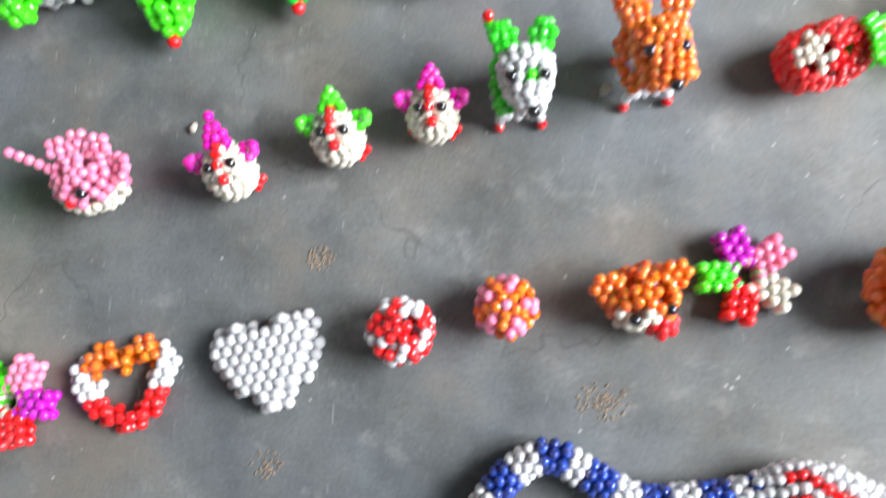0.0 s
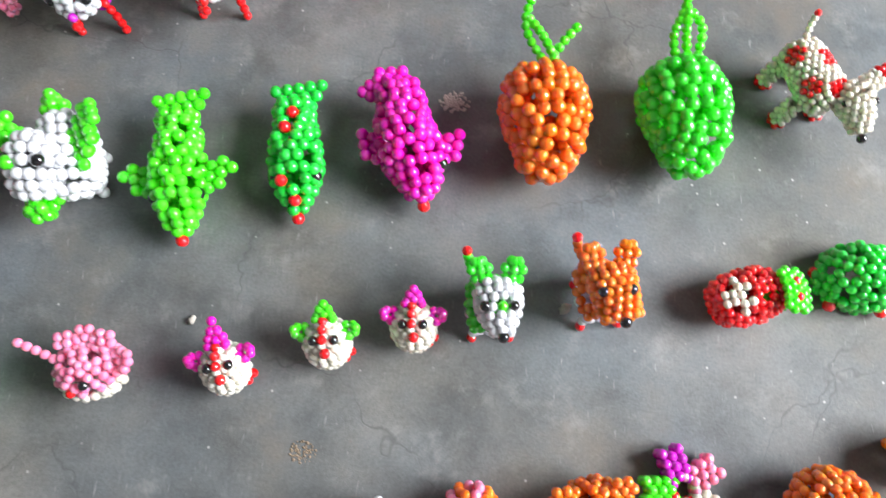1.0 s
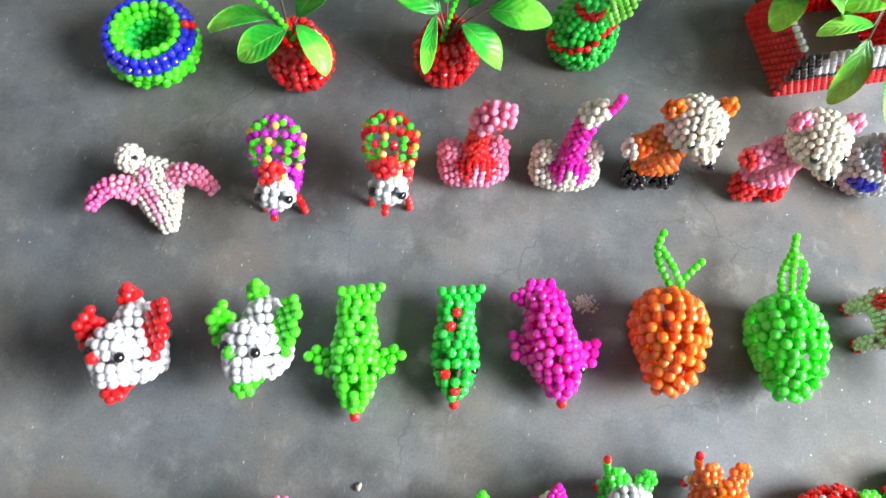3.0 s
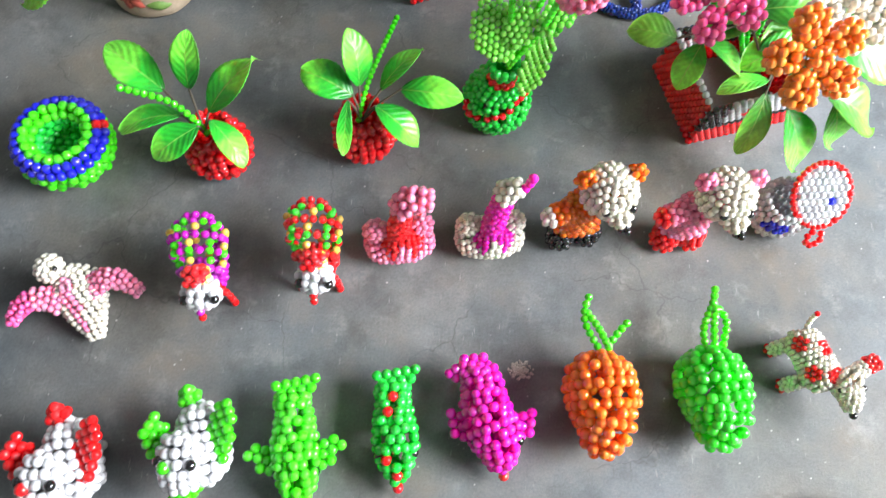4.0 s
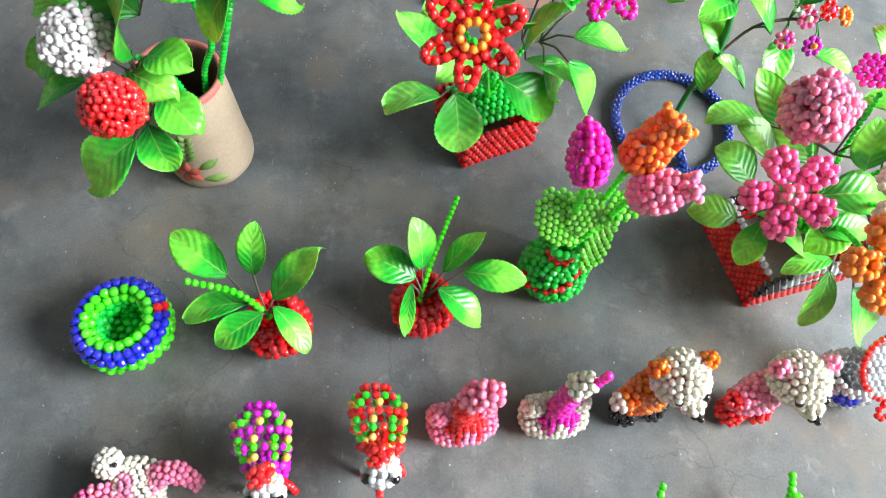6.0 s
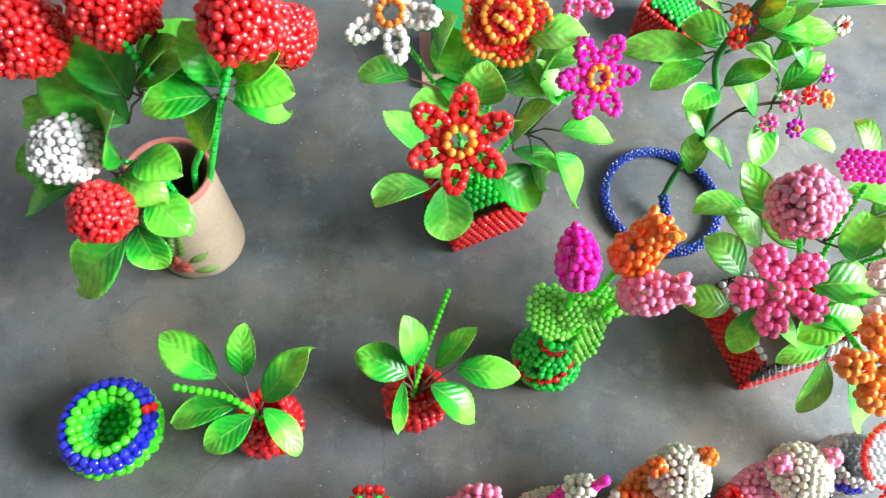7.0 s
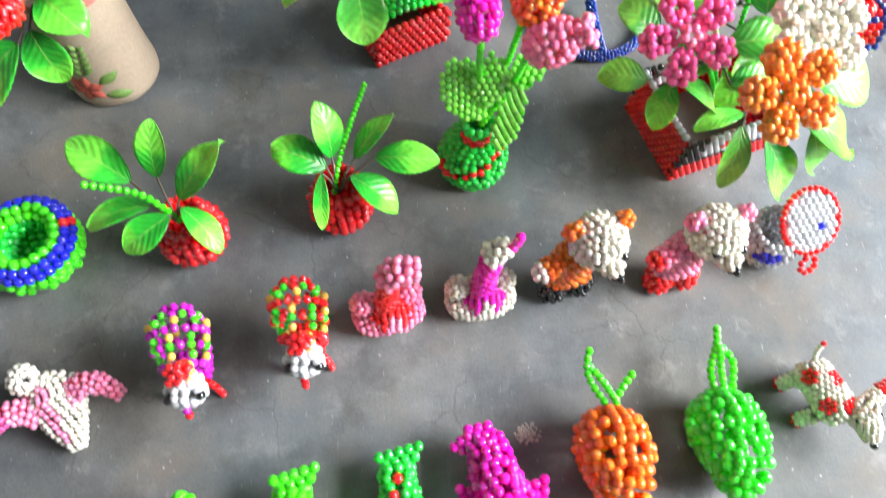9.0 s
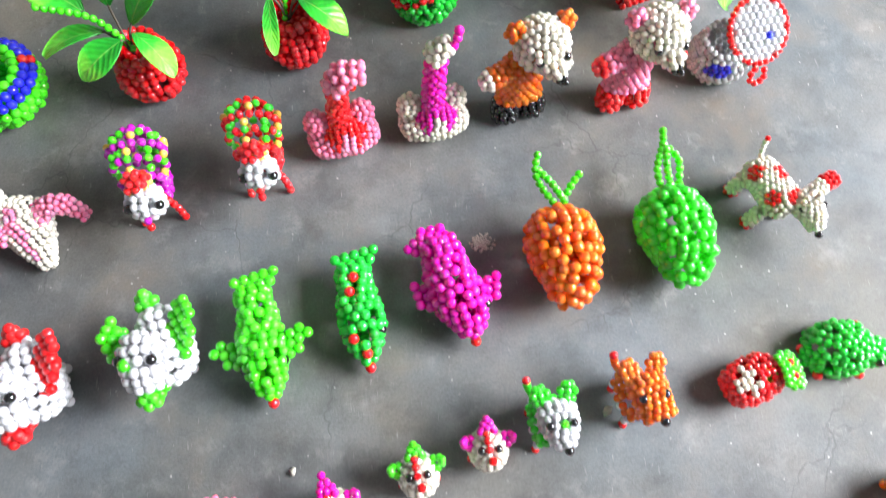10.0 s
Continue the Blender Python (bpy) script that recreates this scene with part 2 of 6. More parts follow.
DIRT = plain_material("brown_dirt", (0.24, 0.18, 0.125), 0.95, 500.0, 0.6, 0.4)
PINK_BOARD = plain_material("pale_pink_card", (0.55, 0.30, 0.25), 0.8, 200.0, 0.3, 0.15)
GREEN_FOAM = plain_material("green_foam", (0.01, 0.30, 0.07), 0.8, 300.0, 0.5, 0.2)


# ---- mesh helpers ----
def mesh_object(name, verts, faces, mats, parent=None, label="", smooth=True, slots=None):
    me = bpy.data.meshes.new(name)
    me.from_pydata(verts, [], faces)
    for m in mats:
        me.materials.append(m)
    if slots is not None:
        me.polygons.foreach_set("material_index", slots)
    me.polygons.foreach_set("use_smooth", [smooth] * len(me.polygons))
    me.update()
    ob = new(name, me)
    if parent is not None:
        ob.parent = parent
    if label:
        tagged(ob, label)
    return ob


def unit_sphere(seg=10, rows=6):
    verts = [(0, 0, 1)]
    for i in range(1, rows):
        a = math.pi * i / rows
        for j in range(seg):
            b = 2 * math.pi * (j + 0.5 * (i % 2)) / seg
            verts.append((math.sin(a) * math.cos(b), math.sin(a) * math.sin(b), math.cos(a)))
    verts.append((0, 0, -1))
    faces = [(0, 1 + j, 1 + (j + 1) % seg) for j in range(seg)]
    for i in range(rows - 2):
        a, b = 1 + i * seg, 1 + (i + 1) * seg
        for j in range(seg):
            k = (j + 1) % seg
            faces += [(a + j, b + j, a + k), (a + k, b + j, b + k)]
    last, a = len(verts) - 1, 1 + (rows - 2) * seg
    faces += [(a + j, last, a + (j + 1) % seg) for j in range(seg)]
    return np.array(verts), faces


SPHERE_V, SPHERE_F = unit_sphere()
SMALL_V, SMALL_F = unit_sphere(8, 5)
bead_meshes = {}


def bead_mesh(colour, d):
    key = (colour, round(d * 1e4))
    if key not in bead_meshes:
        me = bpy.data.meshes.new("bead")
        v = SPHERE_V * (d * 0.57)
        v[:, 2] *= 0.93
        me.from_pydata(v.tolist(), [], SPHERE_F)
        me.materials.append(BEADS[colour])
        me.polygons.foreach_set("use_smooth", [True] * len(me.polygons))
        bead_meshes[key] = me
    return bead_meshes[key]


def joined_beads(name, pts, d, parent, label=""):
    """One mesh of many beads, coloured bead by bead."""
    v, f, slots, n = [], [], [], len(SMALL_V)
    names = sorted({c for _, c in pts})
    for i, (p, c) in enumerate(pts):
        v.append(SMALL_V * (d * 0.54) + np.array(p))
        f += [tuple(k + i * n for k in face) for face in SMALL_F]
        slots += [names.index(c)] * len(SMALL_F)
    ob = mesh_object(name, np.concatenate(v).tolist(), f, [BEADS[c] for c in names], parent, label, True, slots)
    return tagged(ob, "", "", "", "stuff")


def rod(name, path, r, mat, parent, label="", sides=6):
    """A round rod along a path of points, r a number or one for each point."""
    pts = [Vector(p) for p in path]
    verts, faces = [], []
    for i, p in enumerate(pts):
        t = (pts[min(i + 1, len(pts) - 1)] - pts[max(i - 1, 0)]).normalized()
        u = t.cross(Vector((0.3, 0.2, 1))).normalized()
        w = t.cross(u)
        rr = r[i] if isinstance(r, (list, tuple)) else r
        verts += [tuple(p + (u * math.cos(2 * math.pi * k / sides) + w * math.sin(2 * math.pi * k / sides)) * rr) for k in range(sides)]
    for i in range(len(pts) - 1):
        for k in range(sides):
            a, b = i * sides + k, i * sides + (k + 1) % sides
            faces.append((a, b, b + sides, a + sides))
    faces += [tuple(reversed(range(sides))), tuple(range((len(pts) - 1) * sides, len(pts) * sides))]
    return mesh_object(name, verts, faces, [mat], parent, label)


def smooth_path(ctrl, steps=10):
    """Catmull-Rom through the control rows, of any width."""
    c = np.array(ctrl, float)
    c = np.vstack([2 * c[0] - c[1], c, 2 * c[-1] - c[-2]])
    out = []
    for i in range(1, len(c) - 2):
        for k in range(steps):
            s = k / steps
            out.append(0.5 * (2 * c[i] + (c[i + 1] - c[i - 1]) * s + (2 * c[i - 1] - 5 * c[i] + 4 * c[i + 1] - c[i + 2]) * s ** 2
                              + (3 * c[i] - c[i - 1] - 3 * c[i + 1] + c[i + 2]) * s ** 3))
    out.append(c[-2])
    return np.array(out)


def along(path, gap):
    """Points at even gaps along a dense path."""
    step = np.r_[0, np.cumsum(np.linalg.norm(np.diff(path[:, :3], axis=0), axis=1))]
    n = max(1, round(step[-1] / gap))
    want = np.linspace(0, step[-1], n + 1)
    return np.stack([np.interp(want, step, path[:, k]) for k in range(path.shape[1])], 1)


def paint(colour, p, s, deg):
    return colour if isinstance(colour, str) else colour(p, s, deg)


def woven_gap(row, place, count):
    """True where a net of bead loops leaves its hole: every third place of every second row."""
    return row % 2 == 1 and count >= 8 and (place + row // 2) % 3 == 0


def tube(ctrl, d, colour, pack=0.86, wobble=0.05, weave=None):
    """Beads in staggered rings over a tube; control rows x, y, z, half width, half height. colour: a name or f(place, 0..1 along, degrees round, 90 on top)."""
    path = smooth_path(ctrl, 12)
    mid = path[:, 3:5].mean(1)
    ds = np.sqrt((np.diff(path[:, :3], axis=0) ** 2).sum(1) + np.diff(mid) ** 2)
    arc = np.r_[0, np.cumsum(ds)]
    n = max(1, round(arc[-1] / (d * pack)))
    want = np.linspace(0, arc[-1], n + 1)
    rows = np.stack([np.interp(want, arc, path[:, k]) for k in range(5)], 1)
    ahead = np.stack([np.interp(np.minimum(want + d / 2, arc[-1]), arc, path[:, k]) - np.interp(np.maximum(want - d / 2, 0), arc, path[:, k]) for k in range(3)], 1)
    axis = Vector(path[-1, :3] - path[0, :3]).normalized()
    out = []
    for i, row in enumerate(rows):
        t = Vector(ahead[i])
        t = t.normalized() if t.length > 1e-7 else axis
        u = t.cross(Vector((0, 0, 1)))
        u = u.normalized() if u.length > 0.15 else Vector((1, 0, 0))
        w = u.cross(t).normalized()
        a, b = max(row[3], 0), max(row[4], 0)
        turn = np.linspace(0, 2 * math.pi, 97)
        girth = np.r_[0, np.cumsum(np.hypot(np.diff(a * np.cos(turn)), np.diff(b * np.sin(turn))))]
        net = d >= 0.0064 if weave is None else weave
        k = round(girth[-1] / (d * 1.03))
        if net and k >= 8:
            k += k % 2
        if k < 3:
            p = Vector(row[:3])
            out.append((p, paint(colour, p, i / n, 90)))
            continue
        for j in range(k):
            if net and 1 < i < n - 1 and woven_gap(i, j, k):
                continue
            deg = math.degrees(np.interp(girth[-1] * (j + 0.5 * (i % 2)) / k, girth, turn))
            e = 1 + random.uniform(-wobble, wobble)
            p = Vector(row[:3]) + (u * (a * math.cos(radians(deg))) + w * (b * math.sin(radians(deg)))) * e
            shade = paint(colour, p, i / n, deg)
            p = p + t * (random.uniform(-0.08, 0.08) * d) + t.cross(p - Vector(row[:3])).normalized() * (random.uniform(-0.07, 0.07) * d)
            out.append((p, shade))
    return out


def ball(c, rx, ry, rz, d, colour, low=0.0, high=1.0, wobble=0.05, weave=None):
    """Beads over an ellipsoid, from the share low to the share high of its height angle."""
    ctrl = []
    for k in range(9):
        a = math.pi * (low + (high - low) * k / 8)
        ctrl.append((c[0], c[1], c[2] - rz * math.cos(a), rx * math.sin(a), ry * math.sin(a)))
    return tube(ctrl, d, colour, wobble=wobble, weave=weave)


def string(ctrl, d, colour, gap=0.95):
    pts = along(smooth_path(ctrl, 12), d * gap)
    n = max(1, len(pts) - 1)
    return [(Vector(p[:3]), paint(colour, Vector(p[:3]), i / n, 90)) for i, p in enumerate(pts)]


def patch(origin, u, v, inside, size, d, colour, bulge=0.0, weave=False):
    """Beads on a flat staggered grid, where inside(a, b) holds, a and b in metres along u and v."""
    o, u, v = Vector(origin), Vector(u).normalized(), Vector(v).normalized()
    n = u.cross(v)
    out, k = [], int(size / d) + 2
    for i in range(-k, k + 1):
        for j in range(-k, k + 1):
            a, b = (j + 0.5 * (i % 2)) * d, i * d * 0.87
            if inside(a, b) and not (weave and woven_gap(i % 4, j, 99)):
                p = o + u * a + v * b + n * (bulge * (1 - (a * a + b * b) / (size * size)) + random.uniform(-0.04, 0.04) * d)
                out.append((p, paint(colour, Vector((a, b, 0)), 0, 0)))
    return out


def spot(x, y, z, colour):
    return [(Vector((x, y, z)), colour)]


class Toy:
    """A thing made of beads: parts are gathered in its own axes (it faces -y), then set down on the floor."""

    def __init__(self):
        self.parts = []

    def add(self, name, pts, d, label="", single=True):
        self.parts.append((name, pts, d, label, single))
        return self

    def place(self, name, x, y, turn, label, category, group="", size=1.0, loose=True):
        """size scales it; loose: each bead is a piece of its own."""
        self.parts = [(n, [(p * size, c) for p, c in pts], d * size, lb, one) for n, pts, d, lb, one in self.parts]
        low = min(p.z - d / 2 for _, pts, d, _, _ in self.parts for p, _ in pts)
        self.drop = -low
        base = new(name)
        base.empty_display_size = 0.02
        base.matrix_basis = pose(x, y, 0, 0, 0, turn)
        tagged(base, label, category, group)
        for part_name, pts, d, part_label, single in self.parts:
            pts = [(p + Vector((0, 0, -low)), c) for p, c in pts]
            if len(pts) == 1:
                ob = new(part_name, bead_mesh(pts[0][1], d))
                ob.parent, ob.location = base, pts[0][0]
                if part_label:
                    tagged(ob, part_label)
            elif not (single and loose):
                joined_beads(part_name, pts, d, base, part_label)
            else:
                beads_on_thread(part_name, pts, d, base, part_label)
        return base


def beads_on_thread(name, pts, d, parent, label=""):
    """The nylon thread is the part, its beads are pieces on it."""
    verts, faces, r = [], [], d * 0.05
    for (a, _), (b, _) in zip(pts, pts[1:]):
        t = b - a
        if t.length < 1e-6 or t.length > 1.35 * d:
            continue
        u = t.cross(Vector((0.31, 0.17, 1))).normalized() * r
        w = t.cross(u).normalized() * r
        k = len(verts)
        verts += [tuple(q) for q in (a + u, a + w, a - u - w, b + u, b + w, b - u - w)]
        faces += [(k, k + 1, k + 4, k + 3), (k + 1, k + 2, k + 5, k + 4), (k + 2, k, k + 3, k + 5)]
    if not faces:
        a = pts[0][0]
        verts = [tuple(a + Vector(q) * r) for q in ((1, 0, 0), (-1, 1, 0), (-1, -1, 0), (0, 0, 1))]
        faces = [(0, 1, 2), (0, 1, 3), (1, 2, 3), (2, 0, 3)]
    ob = mesh_object(name, verts, faces, [THREAD], parent, label)
    for p, c in pts:
        b = bpy.data.objects.new("bead", bead_mesh(c, d))
        scene.collection.objects.link(b)
        b.parent = ob
        b.location = p
        b.rotation_euler = (random.uniform(-0.6, 0.6), random.uniform(-0.6, 0.6), random.uniform(0, 3))
    return ob


# ---- the room ----
def box_verts(x0, x1, y0, y1, z0, z1):
    v = [(x, y, z) for z in (z0, z1) for y in (y0, y1) for x in (x0, x1)]
    f = [(0, 2, 3, 1), (4, 5, 7, 6), (0, 1, 5, 4), (2, 6, 7, 3), (0, 4, 6, 2), (1, 3, 7, 5)]
    return v, f


def structure(name, boxes, mat, label, category):
    verts, faces = [], []
    for b in boxes:
        v, f = box_verts(*b)
        faces += [tuple(i + len(verts) for i in q) for q in f]
        verts += v
    ob = mesh_object(name, verts, faces, [mat], None, "", False)
    return tagged(ob, label, category, "", "structure")


structure("floor", [(-1.9, 2.6, -1.6, 2.6, -0.12, 0.0)], CONCRETE, "grey trowelled concrete floor, scratched and stained", "floor")
# Ceiling, walls and yard are unseen, assumed to close the room.
structure("ceiling", [(-1.9, 2.6, -1.6, 2.6, 2.7, 2.82)], PLASTER, "plain grey plastered ceiling, out of view", "ceiling")
structure("wall_west", [(-1.9, -1.72, -1.6, 2.6, 0.0, 2.7)], PLASTER, "plain grey plastered wall, out of view", "wall")
structure("wall_south", [(-1.72, 2.42, -1.6, -1.42, 0.0, 2.7)], PLASTER, "plain grey plastered wall, out of view", "wall")
# The gap in this wall is added to let the fill lamp in.
structure("wall_north", [(-1.72, -0.95, 2.42, 2.6, 0.0, 2.7), (0.35, 2.42, 2.42, 2.6, 0.0, 2.7),
                         (-0.95, 0.35, 2.42, 2.6, 0.0, 1.0), (-0.95, 0.35, 2.42, 2.6, 2.1, 2.7)], PLASTER, "grey plastered wall with an opening added for the fill light", "wall")
structure("wall_east", [(2.42, 2.6, -1.6, -0.80, 0.0, 2.7), (2.42, 2.6, 1.50, 2.6, 0.0, 2.7),
                        (2.42, 2.6, -0.80, 1.50, 2.30, 2.7)], PLASTER, "grey plastered wall with an open doorway, out of view", "wall")
structure("ground_outside", [(2.6, 30, -30, 30, -0.2, -0.02), (-30, 2.6, 2.6, 30, -0.2, -0.02)], plain_material("yard_earth", (0.22, 0.18, 0.13), 0.95, 20.0, 0.5, 0.2),
          "bare earth yard outside the doorway", "ground")


def crumb(name, x, y, r, h, mat, turn, label, category):
    """A small irregular flake that lies on the floor."""
    rng = random.Random(int(abs(x * 9973 + y * 7919) * 1000))
    n, verts, faces = 14, [(0, 0, h)], []
    for ring, (s, z) in enumerate(((0.55, h), (0.95, h * 0.5), (1.0, 0.0))):
        for k in range(n):
            a = 2 * math.pi * k / n
            rr = r * s * (0.5 + 0.7 * rng.random())
            verts.append((rr * math.cos(a), rr * math.sin(a) * 0.7, max(0.0, z * rng.uniform(0.8, 1.1))))
    faces += [(0, 1 + k, 1 + (k + 1) % n) for k in range(n)]
    for ring in range(2):
        a, b = 1 + ring * n, 1 + (ring + 1) * n
        faces += [(a + k, b + k, b + (k + 1) % n, a + (k + 1) % n) for k in range(n)]
    ob = mesh_object(name, verts, faces, [mat])
    ob.matrix_basis = pose(x, y, 0.0005, 0, 0, turn)
    return tagged(ob, label, category)


crumb("plaster_crumb", 0.211, 0.276, 0.0055, 0.004, CHIP, 30, "small pale plaster crumb on the floor", "crumb")
crumb("plaster_crumb", -0.052, 0.252, 0.0038, 0.003, CHIP, 75, "small whitish chip on the floor", "crumb")


def sprinkle(name, x, y, reach, count, grain, mat, label):
    """A dab of dried dirt: many small flat grains, thickest in the middle."""
    rng = random.Random(int(x * 1000) + 31)
    verts, faces = [], []
    for _ in range(count):
        a, q = rng.uniform(0, 6.2832), reach * rng.random() ** 0.8
        cx, cy, s = q * math.cos(a), q * math.sin(a) * 0.75, grain * rng.uniform(0.4, 1.2)
        k, turn = len(verts), rng.uniform(0, 6.2832)
        for c in range(5):
            g = turn + 1.2566 * c
            verts.append((cx + s * math.cos(g) * rng.uniform(0.6, 1.2), cy + s * math.sin(g) * rng.uniform(0.6, 1.2), 0.0))
        verts.append((cx, cy, s * rng.uniform(0.15, 0.45)))
        faces += [(k + c, k + (c + 1) % 5, k + 5) for c in range(5)]
    ob = mesh_object(name, verts, faces, [mat], None, "", False)
    ob.matrix_basis = pose(x, y, 0.0004)
    return tagged(ob, label, "stain", "", "stuff")


sprinkle("plaster_splash", 0.124, 0.436, 0.012, 170, 0.0016, CHIP, "pale dried plaster splash on the floor")
sprinkle("dirt_dab", 0.037, 0.168, 0.0095, 85, 0.0010, DIRT, "brown dab of dried dirt on the floor")
sprinkle("dirt_dab", 0.207, 0.087, 0.015, 110, 0.0010, DIRT, "brown smear of dried dirt on the floor")
sprinkle("dirt_dab", 0.012, 0.045, 0.011, 55, 0.0010, DIRT, "thin brown smear of dirt on the floor")


# ---- bead toys, front row ----
def heart_in(w, h, k=1.0):
    """Inside a heart of half width w and half height h, scaled by k about its middle."""
    def inside(a, b):
        x, y = 1.14 * a / (w * k), 1.1 * b / (h * k) + 0.12
        return (x * x + y * y - 1) ** 3 - x * x * y ** 3 < 0
    return inside


def heart_outline():
    t, d = Toy(), 0.0066
    w, h = 0.035, 0.029

    def colour(p, s, deg):
        return "orange" if p.y > 0.25 * h and abs(p.x) < 0.66 * w else "white" if p.y > -0.12 * h else "red"
    outer, inner = heart_in(w, h), heart_in(w, h, 0.46)
    t.add("front_layer", patch((0, 0, 0.0045), (1, 0, 0), (0, 1, 0), lambda a, b: outer(a, b) and not inner(a, b), 0.06, d, colour), d)
    mid, core = heart_in(w, h, 0.9), heart_in(w, h, 0.60)
    t.add("top_layer", patch((0, 0, 0.010), (1, 0, 0), (0, 1, 0), lambda a, b: mid(a, b) and not core(a, b), 0.06, d, colour), d)
    return t


heart_outline().place("bead_heart", -0.077, 0.086, 12, "open bead heart in orange, white and red", "ornament", "front row of bead toys", 0.97)


def heart_clear():
    t, d = Toy(), 0.0072
    t.add("lower_layer", patch((0, 0, 0.004), (1, 0, 0), (0, 1, 0), heart_in(0.036, 0.030), 0.06, d, "clear"), d)
    t.add("upper_layer", patch((0, 0, 0.011), (1, 0, 0), (0, 1, 0), heart_in(0.036, 0.030, 0.84), 0.06, d, "clear", 0.004), d)
    return t


heart_clear().place("bead_heart", 0.011, 0.103, 14, "solid puffy heart of clear white beads", "ornament", "front row of bead toys", 0.97)


def bead_ball(first, second, r, d=0.0064):
    t = Toy()
    t.add("shell", ball((0, 0, 0), r, r, r * 0.85, d, lambda p, s, deg: first if (int((deg + 18) / 36) + int(s * 2.2)) % 2 else second), d)
    return t


bead_ball("red", "white", 0.0172).place("bead_ball", 0.091, 0.124, 20, "small ball of red and white beads", "ball", "front row of bead toys")
bead_ball("pink", "orange", 0.0158).place("bead_ball", 0.151, 0.139, 10, "small ball of pink and orange beads", "ball", "front row of bead toys")


def fox_head():
    t, d = Toy(), 0.0064
    t.add("head", ball((0, 0, 0.016), 0.019, 0.017, 0.015, d, lambda p, s, deg: "cream" if p.y < -0.006 and p.x < 0.006 else "orange"), d)
    for sx in (-1, 1):
        t.add("ear", patch((sx * 0.019, 0.008, 0.026), (1, 0, 0), (0, 0.8, 0.5), lambda a, b: abs(a) < 0.008 and -0.006 < b < 0.008 - abs(a) * 0.6, 0.01, d, "orange"), d)
    t.add("snout", ball((0.008, -0.016, 0.014), 0.007, 0.007, 0.007, d, "red"), d, "red bead snout")
    t.add("eye", spot(-0.008, -0.012, 0.027, "black"), d, "black bead eye")
    t.add("eye", spot(0.012, -0.010, 0.027, "black"), d, "black bead eye")
    return t


fox_head().place("bead_fox_mask", 0.226, 0.146, 12, "orange bead fox head with a red snout", "ornament", "front row of bead toys")


def star_flower(colours):
    t, d = Toy(), 0.0064
    for k, c in enumerate(colours):
        a = radians(100 - 72 * k)
        e, n = Vector((math.cos(a), math.sin(a), 0.15)), Vector((-math.sin(a), math.cos(a), 0))
        m = e * 0.0155
        t.add("petal", patch((m.x, m.y, 0.011), e, n, lambda p, q: abs(p) < 0.0125 and abs(q) < 0.0085, 0.02, d, c, 0.003)
              + patch((m.x, m.y, 0.005), e, n, lambda p, q: abs(p) < 0.0125 and abs(q) < 0.0085, 0.02, d, c), d, c.replace("_", " ") + " bead petal")
    return t


star_flower(["purple", "pink", "cream", "red", "lime"]).place("bead_star", 0.286, 0.160, 12, "five-armed bead star in purple, pink, white, red and green", "ornament", "front row of bead toys")
star_flower(["lime", "pink", "purple", "red", "cream"]).place("bead_star", -0.146, 0.077, 40, "five-armed bead star in green, pink and purple", "ornament", "front row of bead toys")


def pumpkin():
    t, d = Toy(), 0.0075
    t.add("body", ball((0, 0, 0.025), 0.031, 0.031, 0.025, d, "orange"), d)
    t.add("stalk", string([(0.006, -0.010, 0.052), (0.014, -0.018, 0.053), (0.026, -0.022, 0.050), (0.040, -0.020, 0.047)], 0.006, "lime"), 0.006, "lime bead stalk")
    t.add("leaf", patch((0.018, -0.029, 0.045), (1, 0.2, 0), (0, 1, 0.5), lambda a, b: (a / 0.016) ** 2 + (b / 0.009) ** 2 < 1, 0.02, 0.006, "lime"), 0.006, "lime bead leaf")
    return t


pumpkin().place("bead_orange", 0.372, 0.152, 10, "round orange bead fruit with a lime stalk and leaf", "ornament", "front row of bead toys", 0.83)


def cat():
    t, d = Toy(), 0.0070
    t.add("body", tube([(0, 0.016, 0.016, 0.004, 0.004), (0, 0.012, 0.017, 0.013, 0.013), (0, -0.006, 0.018, 0.014, 0.014), (0, -0.014, 0.02, 0.006, 0.006)], d, "orange"), d)
    t.add("head", ball((0, -0.018, 0.038), 0.015, 0.013, 0.013, d, "orange"), d)
    for sx in (-1, 1):
        t.add("ear", patch((sx * 0.011, -0.014, 0.053), (1, 0, 0), (0, 0.3, 1), lambda a, b: abs(a) < 0.006 and abs(b) < 0.007, 0.01, d, "orange"), d)
        for y in (-0.012, 0.014):
            t.add("leg", string([(sx * 0.010, y, 0.012), (sx * 0.011, y, 0.0)], d, "orange"), d)
    return t


cat().place("bead_cat", 0.438, 0.186, 15, "standing orange bead cat", "toy", "front row of bead toys")


def snake():
    t, d = Toy(), 0.0062
    ctrl = [(-0.033, -0.05, 0.010), (-0.024, -0.022, 0.010), (-0.008, 0.000, 0.010), (0.016, 0.012, 0.010), (0.042, -0.001, 0.010), (0.065, -0.012, 0.010),
            (0.108, -0.009, 0.011), (0.125, -0.006, 0.012)]
    body = tube([(*c, 0.0072, 0.0072) for c in ctrl], d, lambda p, s, deg: "navy" if int(s * 13) % 2 else "white")
    t.add("body", body, d, "blue and white banded bead body")
    t.add("head", tube([(0.125, -0.006, 0.012, 0.008, 0.008), (0.143, -0.006, 0.014, 0.014, 0.012), (0.163, -0.008, 0.014, 0.014, 0.012), (0.185, -0.012, 0.012, 0.008, 0.008)], d,
                       lambda p, s, deg: "red" if 40 < deg < 140 and 0.2 < s < 0.75 and int(deg / 24 + s * 7) % 3 else "white"), d, "white bead head with a red patch")
    return t


